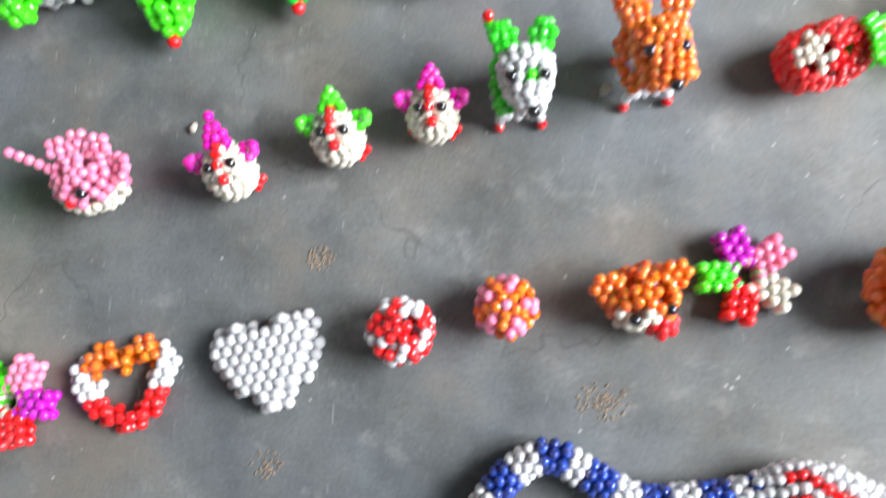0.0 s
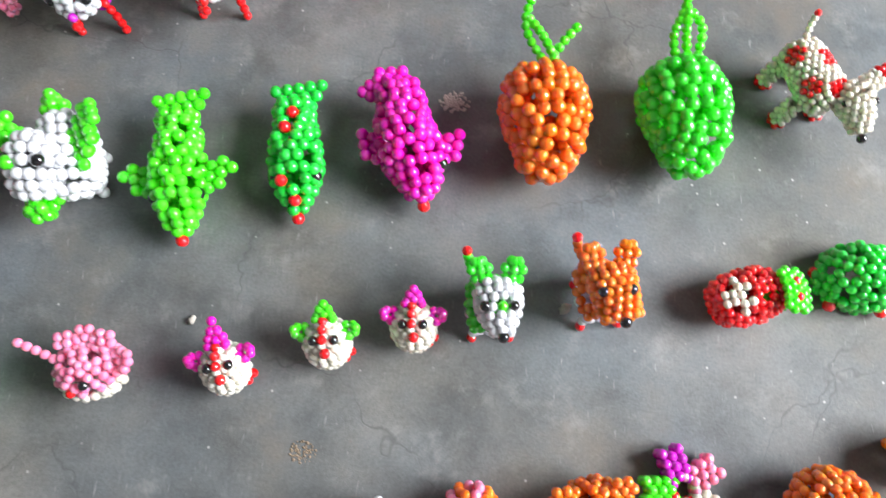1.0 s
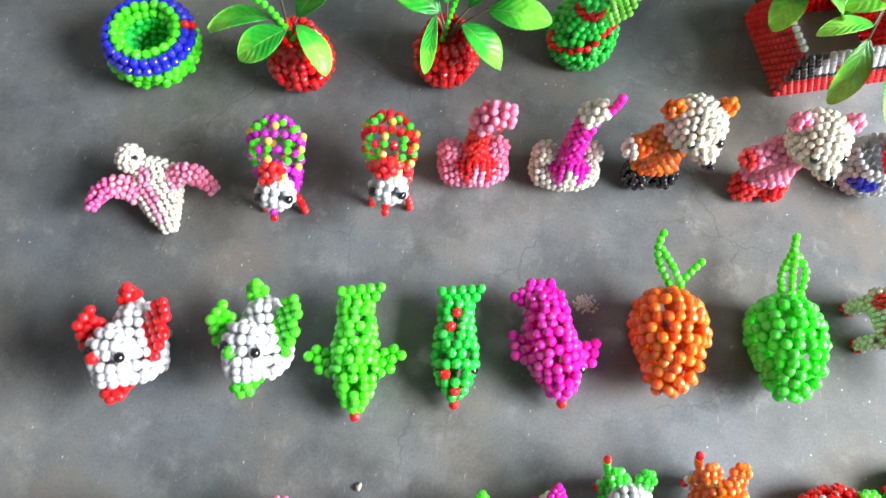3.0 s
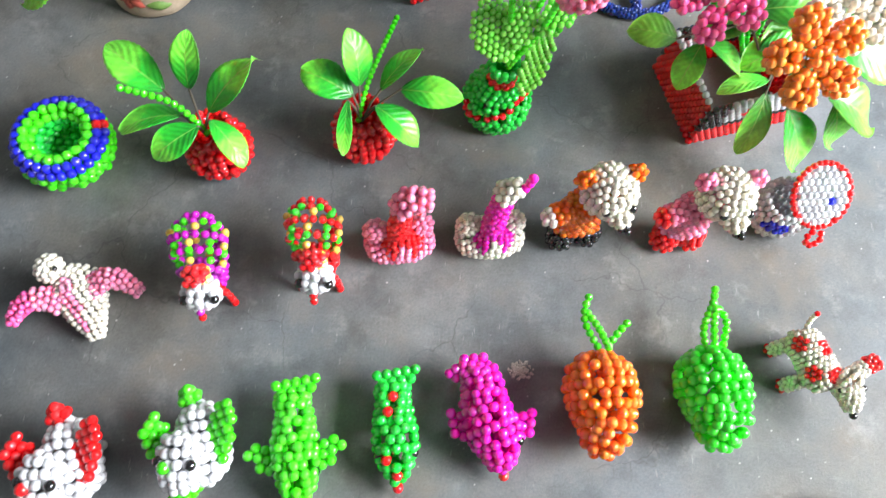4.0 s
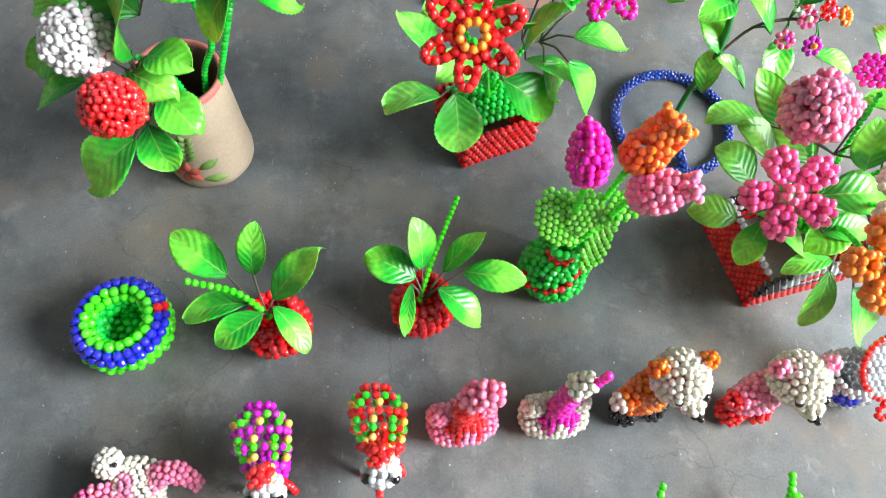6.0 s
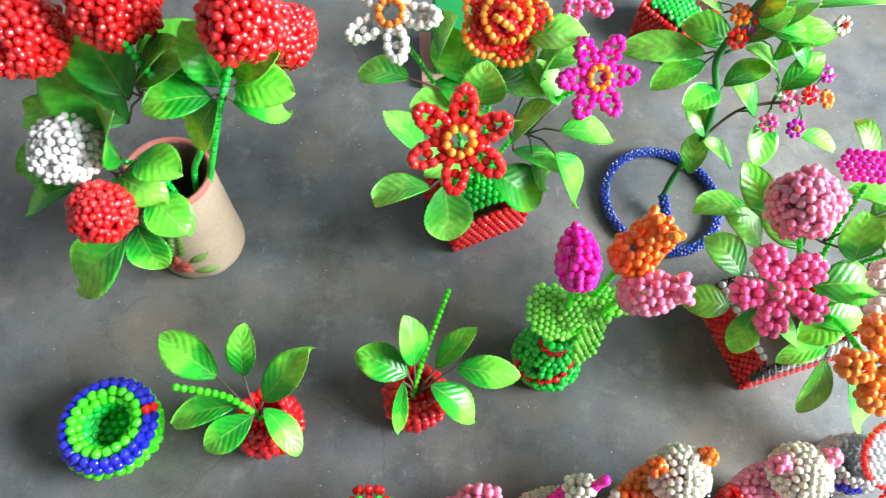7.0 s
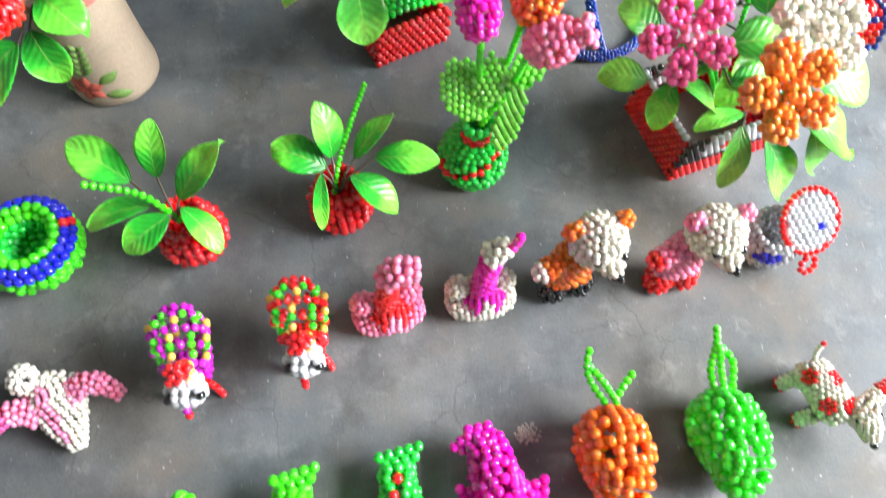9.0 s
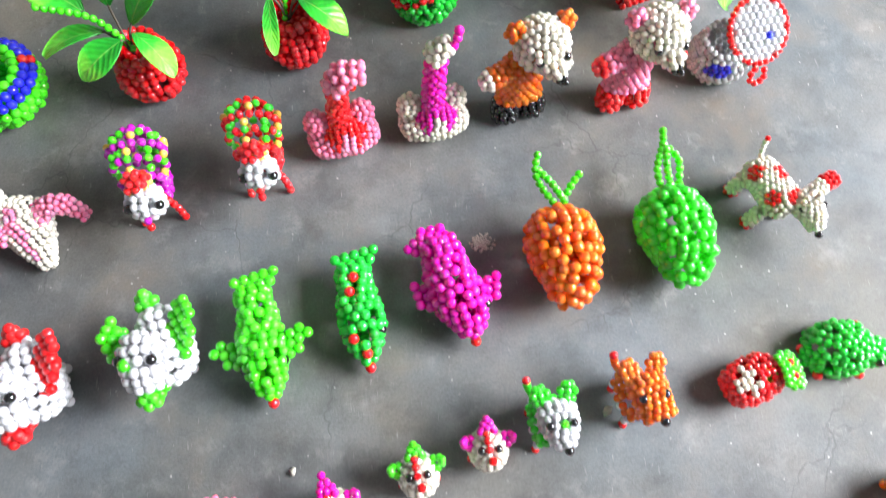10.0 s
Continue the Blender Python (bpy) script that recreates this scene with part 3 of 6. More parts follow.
snake().place("bead_snake", 0.160, 0.045, 2, "wavy bead snake banded in blue and white", "toy", "front row of bead toys", 1.0, False)


# ---- bead toys, second row ----
def bead_loop(centre, u, v, wide, high, d, colour):
    """A closed loop of beads round an ellipse, standing on its lower end."""
    c, u, v = Vector(centre), Vector(u).normalized(), Vector(v).normalized()
    n = max(5, round(math.pi * (wide + high) / (d * 0.97)))
    return [(c + u * (wide * math.sin(6.2832 * k / n)) - v * (high * math.cos(6.2832 * k / n)), colour) for k in range(n)]


def whale(colour):
    """Its face looks forward and up; a crown of three lobes stands behind it, the tail sticks out at a side."""
    t, d = Toy(), 0.0074
    t.add("body", ball((0, 0, 0.021), 0.0255, 0.0225, 0.0205, d, lambda p, s, deg: "cream" if p.y < -0.004 and p.z < 0.0300 else colour), d)
    for x, y, turn in ((-0.012, 0.020, -0.5), (0.002, 0.024, 0.0), (0.016, 0.020, 0.5)):
        t.add("crown_lobe", patch((x, y, 0.038), (1, -turn * 0.5, 0), (turn, 0.8, 0.5), lambda a, b: (a / 0.0095) ** 2 + (b / 0.0105) ** 2 < 1, 0.012, d, colour, 0.003), d)
    t.add("tail", string([(-0.018, 0.004, 0.032), (-0.032, 0.012, 0.038), (-0.049, 0.020, 0.043)], d, colour), d)
    t.add("side_fin", bead_loop((0.028, 0.003, 0.034), (0.2, 1, 0.2), (0.9, -0.1, 0.35), 0.0085, 0.0090, d, colour) + spot(0.029, 0.003, 0.034, colour), d)
    t.add("eye", spot(0.004, -0.0150, 0.0385, "black"), d * 1.05, "black bead eye")
    t.add("mouth", spot(-0.008, -0.0200, 0.0330, "red"), d * 0.95, "red bead mouth")
    return t


whale("mint").place("bead_whale", -0.203, 0.189, 8, "green bead whale with a white belly", "toy", "second row of bead toys", 0.83)
whale("pink").place("bead_whale", -0.105, 0.212, 6, "pink bead whale with a white belly", "toy", "second row of bead toys", 0.82)


def chick(colour, tall):
    """Leans back: its face looks up, its crest stands behind."""
    t, d = Toy(), 0.0069
    t.add("body", ball((0, -0.002, 0.020), 0.0162, 0.0182, 0.0190, d, "cream", wobble=0.02, weave=False), d)
    t.add("forehead_stripe", string([(-0.001, -0.004, 0.0418), (-0.001, 0.004, 0.0415), (-0.001, 0.011, 0.038)], d, "red"), d, "red bead stripe")
    t.add("crest", bead_loop((0, 0.0165, 0.038), (1, 0, 0), (0, 0.85, 0.5), 0.0056, 0.0048 + tall * 1.3, d, colour) + spot(0, 0.0235 + 2.2 * tall, 0.042 + tall, colour) + spot(0, 0.0165, 0.039, colour) + spot(-0.0065, 0.013, 0.037, colour) + spot(0.0065, 0.013, 0.037, colour), d)
    for sx in (-1, 1):
        t.add("wing", bead_loop((sx * 0.0185, 0.005, 0.031), (-0.3 * sx, 1, 0.1), (sx, 0.25, 0.25), 0.0046, 0.0046, d, colour) + spot(sx * 0.0235, 0.0062, 0.034, colour), d)
        t.add("eye", spot(sx * 0.0078, -0.004, 0.0400, "black"), d * 1.05, "black bead eye")
        t.add("foot", string([(sx * 0.012, -0.012, 0.003), (sx * 0.0165, -0.007, 0.003)], d, "red"), d, "red bead foot")
    t.add("beak", spot(0.001, -0.014, 0.0390, "red"), d * 1.1, "red bead beak")
    return t


chick("magenta", 0.003).place("bead_chick", -0.017, 0.220, 14, "white bead chick with a tall magenta crest and wings", "toy", "second row of bead toys", 0.86)
chick("lime", 0.0).place("bead_chick", 0.049, 0.241, 6, "white bead chick with a lime crest and wings", "toy", "second row of bead toys", 0.86)
chick("magenta", 0.0).place("bead_chick", 0.106, 0.255, 2, "small white bead chick with a magenta crest and wings", "toy", "second row of bead toys", 0.84)


def puppy(back, face, paw, blunt, turn_nose=0.0):
    """Its wedge of a head looks up; ears and tail stand behind it."""
    t, d = Toy(), 0.0072
    t.add("body", tube([(-0.005, 0.022, 0.022, 0.004, 0.004), (-0.005, 0.018, 0.022, 0.013, 0.012), (-0.006, 0.000, 0.023, 0.015, 0.013), (-0.005, -0.018, 0.022, 0.012, 0.010)], d,
                       lambda p, s, deg: "white" if deg > 190 else back), d)
    n, w = turn_nose, 0.0075 + blunt * 0.006
    t.add("head", tube([(0, 0.014, 0.045, 0.006, 0.005), (0, 0.010, 0.045, 0.0155, 0.010), (n * 0.4, -0.006, 0.045, 0.0160, 0.011), (n * 0.8, -0.017, 0.044, 0.0115 + blunt * 0.003, 0.010), (n, -0.024, 0.044, w, 0.007)], d,
                       lambda p, s, deg: "lime" if face != back and abs(p.x) < 0.004 and 70 < deg < 110 and 0.45 < s < 0.62 else face, weave=False), d)
    t.add("nose", spot(n * 1.2, -0.0295, 0.050, "black"), d * 1.15, "black bead nose")
    for sx in (-1, 1):
        t.add("eye", spot(sx * 0.0105 + n * 0.4, -0.007, 0.0548, "black"), d * 1.05, "black bead eye")
        t.add("ear", bead_loop((sx * 0.0125, 0.020, 0.053), (1, -0.15 * sx, 0), (sx * 0.16, 0.78, 0.58), 0.0066, 0.0090, d, back) + string([(sx * 0.0115, 0.015, 0.051), (sx * 0.0125, 0.020, 0.054), (sx * 0.0135, 0.026, 0.058)], d, back), d)
        for y in (-0.018, 0.016):
            t.add("leg", string([(sx * 0.012 - 0.003, y, 0.014), (sx * 0.014 - 0.003, y, 0.007), (sx * 0.015 - 0.003, y - 0.003, 0.0)], d, lambda p, s, deg: paw if s > 0.6 else "white"), d)
    t.add("tail", string([(-0.012, 0.020, 0.030), (-0.020, 0.030, 0.044), (-0.022, 0.036, 0.054)], d, lambda p, s, deg: "red" if s > 0.9 else back), d)
    return t


puppy("mint", "white", "red", 0.0, 0.003).place("bead_puppy", 0.160, 0.270, 4, "green and white bead puppy with red paws", "toy", "second row of bead toys", 0.86)
puppy("orange", "orange", "red", 1.0, 0.004).place("bead_fox", 0.234, 0.284, 8, "orange bead fox with white legs and red paws", "toy", "second row of bead toys", 0.88)


def strawberry():
    t, d = Toy(), 0.0066

    def skin(p, s, deg):
        k, off = round((s - 0.32) / 0.077), abs(deg - 92)
        return "cream" if (k == 0 and off < 20) or (abs(k) == 1 and off < 58) or (abs(k) == 2 and off < 22) else "red"
    t.add("body", tube([(-0.031, 0, 0.017, 0.006, 0.006), (-0.027, 0, 0.017, 0.016, 0.013), (-0.010, 0, 0.018, 0.0195, 0.016), (0.012, 0, 0.018, 0.0185, 0.016), (0.020, 0, 0.017, 0.012, 0.012)], d, skin), d, "red bead body with a white cross")
    t.add("cap", patch((0.027, -0.006, 0.030), (0.25, 1, -0.15), (-0.9, 0.2, 0.5), lambda a, b: abs(a) < 0.019 and abs(b) < 0.0115 and abs(a) + abs(b) < 0.026, 0.022, d,
                       lambda p, s, deg: "red" if abs(abs(p.x) - 0.0066) < 0.0022 and abs(p.y) < 0.003 else "lime", 0.005), d, "lime bead cap with red dots")
    t.add("stalk_end", ball((0.024, -0.003, 0.018), 0.010, 0.013, 0.013, d, "lime"), d)
    return t


strawberry().place("bead_strawberry", 0.335, 0.289, 18, "red bead strawberry with a white cross and a lime cap", "toy", "second row of bead toys", 0.86)


def turtle():
    t, d = Toy(), 0.0072
    t.add("shell", ball((0, 0, 0.008), 0.030, 0.024, 0.028, d, "green", 0.42), d)
    t.add("head", ball((0.030, -0.010, 0.014), 0.012, 0.012, 0.011, d, "green"), d)
    t.add("eye", spot(0.027, -0.021, 0.020, "black"), d, "black bead eye")
    for x, y in ((-0.030, 0.006), (-0.024, -0.020), (0.014, -0.026), (0.030, 0.018)):
        t.add("foot", spot(x, y, 0.0045, "red"), d * 1.2, "red bead foot")
    return t


turtle().place("bead_turtle", 0.414, 0.308, 5, "green bead turtle with red feet", "toy", "second row of bead toys", 0.92)


# ---- bead toys, third row ----
def pig(colour):
    t, d = Toy(), 0.0088
    t.add("body", tube([(0.004, 0.034, 0.030, 0.006, 0.006), (0.004, 0.030, 0.032, 0.016, 0.018), (0.006, 0.010, 0.036, 0.022, 0.026), (0.009, -0.014, 0.034, 0.023, 0.026), (0.010, -0.024, 0.030, 0.012, 0.014)], d, "white", weave=False), d)
    t.add("head", tube([(-0.004, 0.008, 0.060, 0.008, 0.008), (-0.006, 0.000, 0.060, 0.018, 0.016), (-0.007, -0.014, 0.056, 0.019, 0.018), (-0.009, -0.028, 0.048, 0.014, 0.013)], d, "white", weave=False), d)
    t.add("snout", ball((-0.010, -0.036, 0.040), 0.010, 0.009, 0.008, d, colour), d)
    t.add("chin", spot(0.006, -0.032, 0.042, colour), d)
    t.add("forehead", spot(-0.017, -0.016, 0.075, colour), d * 1.15)
    t.add("eye", spot(0.008, -0.016, 0.075, "black"), d, "black bead eye")
    t.add("eye", spot(-0.024, -0.010, 0.070, "black"), d, "black bead eye")
    for x0, y0, z0, lean, ln in ((-0.033, 0.012, 0.062, -1, 0.016), (0.032, 0.010, 0.056, 1, 0.026)):
        t.add("ear", patch((x0, y0, z0), (lean * 0.75, 0.15, 0.35), (0.12, 1, 0.2), lambda a, b: (a / 0.0150) ** 2 + (b / ln) ** 2 < 1, 0.03, d, colour, 0.003)
              + patch((x0 - lean * 0.003, y0, z0 - 0.008), (lean * 0.75, 0.15, 0.35), (0.12, 1, 0.2), lambda a, b: (a / 0.010) ** 2 + (b / (ln * 0.7)) ** 2 < 1, 0.03, d, colour), d)
    t.add("tail", ball((-0.004, 0.044, 0.044), 0.009, 0.007, 0.006, d, colour) + spot(-0.004, 0.050, 0.053, colour), d)
    for sx, y in ((-1, -0.012), (1, -0.012), (-1, 0.018), (1, 0.018)):
        t.add("leg", string([(sx * 0.014 + 0.006, y, 0.012), (sx * 0.015 + 0.006, y, 0.004)], d, "white"), d)
    t.parts = [(nm, [(Vector((p.x * 0.86, p.y, p.z)), c) for p, c in pts], dd, lb, one) for nm, pts, dd, lb, one in t.parts]
    return t


pig("red").place("bead_pig", -0.252, 0.333, 10, "white bead pig with red ears and snout", "toy", "third row of bead toys", 0.93)
pig("lime").place("bead_pig", -0.151, 0.352, 8, "white bead pig with lime ears and snout", "toy", "third row of bead toys", 0.93)


def dolphin(colour, half, length, fins, bend, spots=False):
    """Lies with its nose to -y; the fluke stands at its back end."""
    t, d = Toy(), 0.0084
    a, h = half, length / 2
    t.add("body", tube([(bend, -h + 0.006, 0.015, 0.004, 0.004), (bend * 0.9, -h * 0.78, 0.017, a * 0.50, a * 0.50), (bend * 0.5, -h * 0.35, 0.022, a, a * 0.95), (0, 0.05 * h, 0.024, a, a),
                        (-bend * 0.2, h * 0.5, 0.025, a * 0.80, a * 0.75), (-bend * 0.4, h * 0.84, 0.028, a * 0.68, a * 0.45)], d,
                       lambda p, s, deg: "red" if spots and 88 < deg < 128 and int(s * 15) % 3 == 1 else colour), d)
    if bend:
        t.add("tail_hook", string([(-0.006, h * 0.90, 0.034), (-0.020, h * 0.94, 0.033), (-0.032, h * 0.80, 0.026)], d, colour) + string([(-0.004, h * 0.78, 0.036), (-0.016, h * 0.84, 0.034), (-0.026, h * 0.72, 0.026)], d, colour), d)
    t.add("tail_fin", patch((-bend * 0.5, h * 0.92, 0.031), (1, 0.1, 0), (0, 0.95, 0.3), lambda p, q: -0.013 - max(0, q + 0.006) * 0.6 < p < 0.013 + max(0, q + 0.006) * (0.8 if bend == 0 else -0.3) and -0.010 < q < 0.013, 0.03, d, colour), d)
    if fins:
        for sx in (-1, 1):
            t.add("side_fin", patch((sx * (a + 0.006) + bend * 0.3, -0.16 * h, 0.024), (sx, 0.35, 0.05), (-0.35 * sx, 1, 0), lambda p, q: -0.008 < p < 0.024 * fins and -0.012 + (p + 0.008) * 0.35 < q < 0.016 - (p + 0.008) * 0.30, 0.03, d, colour), d)
    t.add("nose", spot(bend, -h - 0.001, 0.014, "red"), d, "red bead nose")
    for sx in (-1, 1):
        t.add("eye", spot(sx * (a * 0.92) + bend * 0.6, -h * 0.42, 0.026, "black"), d, "black bead eye")
    return t


dolphin("lime", 0.0170, 0.100, 1.0, 0.0).place("bead_dolphin", -0.072, 0.357, 9, "lime bead dolphin with a red nose", "toy", "third row of bead toys")
dolphin("green", 0.0160, 0.090, 0.0, 0.0, True).place("bead_fish", 0.011, 0.374, 7, "dark green bead fish with red spots on its back", "toy", "third row of bead toys")
dolphin("magenta", 0.0200, 0.094, 0.55, 0.014).place("bead_dolphin", 0.090, 0.389, 3, "magenta bead dolphin with a red nose", "toy", "third row of bead toys")


def mango(colour, hook):
    t, d = Toy(), 0.0092
    t.add("body", tube([(-0.009, -0.043, 0.024, 0.004, 0.004), (-0.008, -0.041, 0.026, 0.013, 0.013), (-0.001, -0.024, 0.028, 0.0225, 0.023), (-0.001, 0.002, 0.029, 0.0295, 0.028), (-0.002, 0.024, 0.029, 0.0255, 0.025),
                        (-0.002, 0.034, 0.029, 0.014, 0.014), (-0.002, 0.037, 0.029, 0.004, 0.004)], d, colour), d)
    s = 0.0066
    if hook:
        t.add("leaf", string([(0.0, 0.038, 0.036), (-0.012, 0.060, 0.040), (-0.014, 0.074, 0.043), (-0.010, 0.086, 0.046)], s, "lime")
              + string([(-0.011, 0.072, 0.043), (-0.002, 0.058, 0.043), (0.006, 0.042, 0.040)], s, "lime"), s, "lime bead leaf loop")
        t.add("leaf", string([(0.006, 0.044, 0.040), (0.014, 0.054, 0.044), (0.022, 0.062, 0.047)], s, "lime"), s, "lime bead leaf spray")
    else:
        t.add("leaf", string([(-0.004, 0.038, 0.036), (-0.004, 0.056, 0.041), (0.006, 0.076, 0.046), (0.009, 0.088, 0.049)], s, "lime")
              + string([(0.007, 0.076, 0.046), (0.016, 0.060, 0.044), (0.012, 0.040, 0.038)], s, "lime")
              + string([(0.003, 0.040, 0.040), (0.004, 0.056, 0.044), (0.007, 0.070, 0.047)], s, "lime"), s, "lime bead leaf loop")
    return t


mango("orange", True).place("bead_mango", 0.191, 0.410, 3, "plump orange bead mango with a lime leaf", "ornament", "third row of bead toys")
mango("mint", False).place("bead_mango", 0.292, 0.420, 6, "plump green bead mango with a lime leaf loop", "ornament", "third row of bead toys")


def spotted_dog():
    t, d = Toy(), 0.0050
    blot = ((-0.012, 0.014), (0.012, 0.008), (-0.008, -0.014), (0.010, -0.018))

    def coat(p, s, deg):
        return "red" if 20 < deg < 160 and any((p.x - x) ** 2 + (p.y - y) ** 2 < 0.0078 ** 2 for x, y in blot) else "cream"
    t.add("body", tube([(0, 0.026, 0.030, 0.004, 0.004), (0, 0.023, 0.030, 0.014, 0.012), (0.002, 0.004, 0.031, 0.016, 0.013), (0.006, -0.018, 0.031, 0.016, 0.013), (0.008, -0.024, 0.031, 0.008, 0.008)], d, coat), d, "cream bead body with red blots")
    t.add("head", tube([(0.016, -0.018, 0.036, 0.006, 0.006), (0.020, -0.024, 0.038, 0.013, 0.012), (0.022, -0.036, 0.035, 0.010, 0.009), (0.022, -0.047, 0.031, 0.006, 0.006)], d, "cream"), d)
    t.add("nose", spot(0.022, -0.053, 0.030, "black"), d * 1.3, "black bead nose")
    t.add("ear", tube([(0.030, -0.018, 0.042, 0.006, 0.005), (0.040, -0.014, 0.044, 0.006, 0.005), (0.050, -0.012, 0.045, 0.006, 0.005)], d, lambda p, s, deg: "red" if s > 0.55 else "cream"), d, "cream ear with a red tip")
    t.add("eye", spot(0.010, -0.030, 0.043, "black"), d, "black bead eye")
    t.add("eye", spot(0.031, -0.032, 0.044, "black"), d, "black bead eye")
    for sx, y in ((-1, 0.018), (1, 0.018), (-1, -0.016), (1, -0.014)):
        t.add("leg", tube([(sx * 0.013, y, 0.024, 0.005, 0.005), (sx * 0.015, y, 0.0, 0.005, 0.005)], d, lambda p, s, deg: "red" if s > 0.85 else "cream"), d)
    t.add("tail", string([(0.002, 0.027, 0.036), (0.004, 0.034, 0.046), (0.005, 0.037, 0.056)], d, lambda p, s, deg: "red" if s > 0.85 else "cream"), d, "tail with a red bead tip")
    return t


spotted_dog().place("bead_dog", 0.383, 0.452, 12, "cream bead dog with red blots", "toy", "third row of bead toys", 1.0, False)


# ---- bead toys, fourth row ----
def gull():
    t, d = Toy(), 0.0063
    t.add("body", tube([(0.012, -0.040, 0.010, 0.005, 0.005), (0.010, -0.030, 0.013, 0.010, 0.009), (0.005, -0.010, 0.018, 0.019, 0.013), (0.000, 0.010, 0.023, 0.022, 0.013), (-0.008, 0.022, 0.030, 0.009, 0.008)], d,
                       lambda p, s, deg: "pink" if 92 < deg < 128 else "cream", pack=0.84), d, "cream bead body with a pink side")
    t.add("head", ball((-0.018, 0.026, 0.036), 0.011, 0.012, 0.011, d, "cream"), d)
    t.add("eye", spot(-0.010, 0.022, 0.044, "black"), d * 0.8, "black bead eye")
    t.add("eye", spot(-0.027, 0.024, 0.040, "black"), d * 0.8, "black bead eye")
    for sx, y in ((-1, -0.004), (1, 0.004)):
        t.add("wing", tube([(sx * 0.014, y, 0.026, 0.011, 0.005), (sx * 0.032, y + 0.004, 0.033, 0.009, 0.005), (sx * 0.048, y - 0.002, 0.030, 0.007, 0.005), (sx * 0.057, y - 0.012, 0.024, 0.004, 0.004)], d,
                           "pink" if sx > 0 else lambda p, s, deg: "rose" if s > 0.4 else "pink"), d, "pink bead wing")
    return t


gull().place("bead_bird", -0.280, 0.479, 14, "white and pink bead bird with spread wings", "toy", "fourth row of bead toys", 0.95, False)


def parrot(colour, crest, dots, leg):
    t, d = Toy(), 0.0066
    t.add("head", ball((0, -0.006, 0.054), 0.0145, 0.013, 0.0145, d * 1.15, "white"), d * 1.15)
    t.add("beak", spot(-0.001, -0.022, 0.050, colour) + spot(-0.001, -0.025, 0.043, leg), d, "bead beak")
    for sx in (-1, 1):
        t.add("eye", spot(sx * 0.0125, -0.014, 0.060, "black"), d * 1.2, "black bead eye")
        t.add("leg", string([(sx * 0.010, 0.004, 0.040), (sx * 0.016, 0.000, 0.022), (sx * 0.018, -0.003, 0.008)], d, leg), d, "red bead leg")
    t.add("crest", tube([(0, 0.003, 0.066, 0.010, 0.006), (-0.001, 0.004, 0.074, 0.009, 0.006), (-0.001, 0.006, 0.080, 0.004, 0.003)], d, lambda p, s, deg: "yellow" if s < 0.3 else crest), d)
    t.add("body", tube([(0.002, 0.004, 0.034, 0.008, 0.008), (0.002, 0.016, 0.036, 0.014, 0.012), (0.002, 0.028, 0.040, 0.012, 0.010)], d, colour), d)
    # an open cage of bead loops: hoops and ribs
    hoops = []
    for k, (y, z, a, b) in enumerate(((0.013, 0.053, 0.018, 0.012), (0.027, 0.056, 0.022, 0.016), (0.041, 0.057, 0.023, 0.017), (0.055, 0.055, 0.019, 0.014), (0.065, 0.052, 0.011, 0.008))):
        n = round(2 * math.pi * math.sqrt((a * a + b * b) / 2) / (d * 1.12))
        for j in range(n):
            g = 2 * math.pi * (j + 0.5 * (k % 2)) / n
            hoops.append((Vector((a * math.cos(g) - y * 0.12, y, z + b * math.sin(g))), colour if k % 2 == 0 or j % 2 else dots))
            if k < 3 and j % 2 == 0:
                hoops.append((Vector((a * 1.02 * math.cos(g) - y * 0.12, y + 0.0068, z + 0.001 + b * 1.02 * math.sin(g))), dots if j % 4 else "yellow"))
    t.add("tail_cage", hoops, d, "open cage tail of dotted bead loops")
    return t


parrot("purple", "red", "lime", "red").place("bead_peacock", -0.163, 0.486, 6, "white-faced bead peacock with a purple and lime tail", "toy", "fourth row of bead toys")
parrot("red", "red", "mint", "red").place("bead_peacock", -0.067, 0.506, 2, "white-faced bead peacock with a red and green tail", "toy", "fourth row of bead toys")


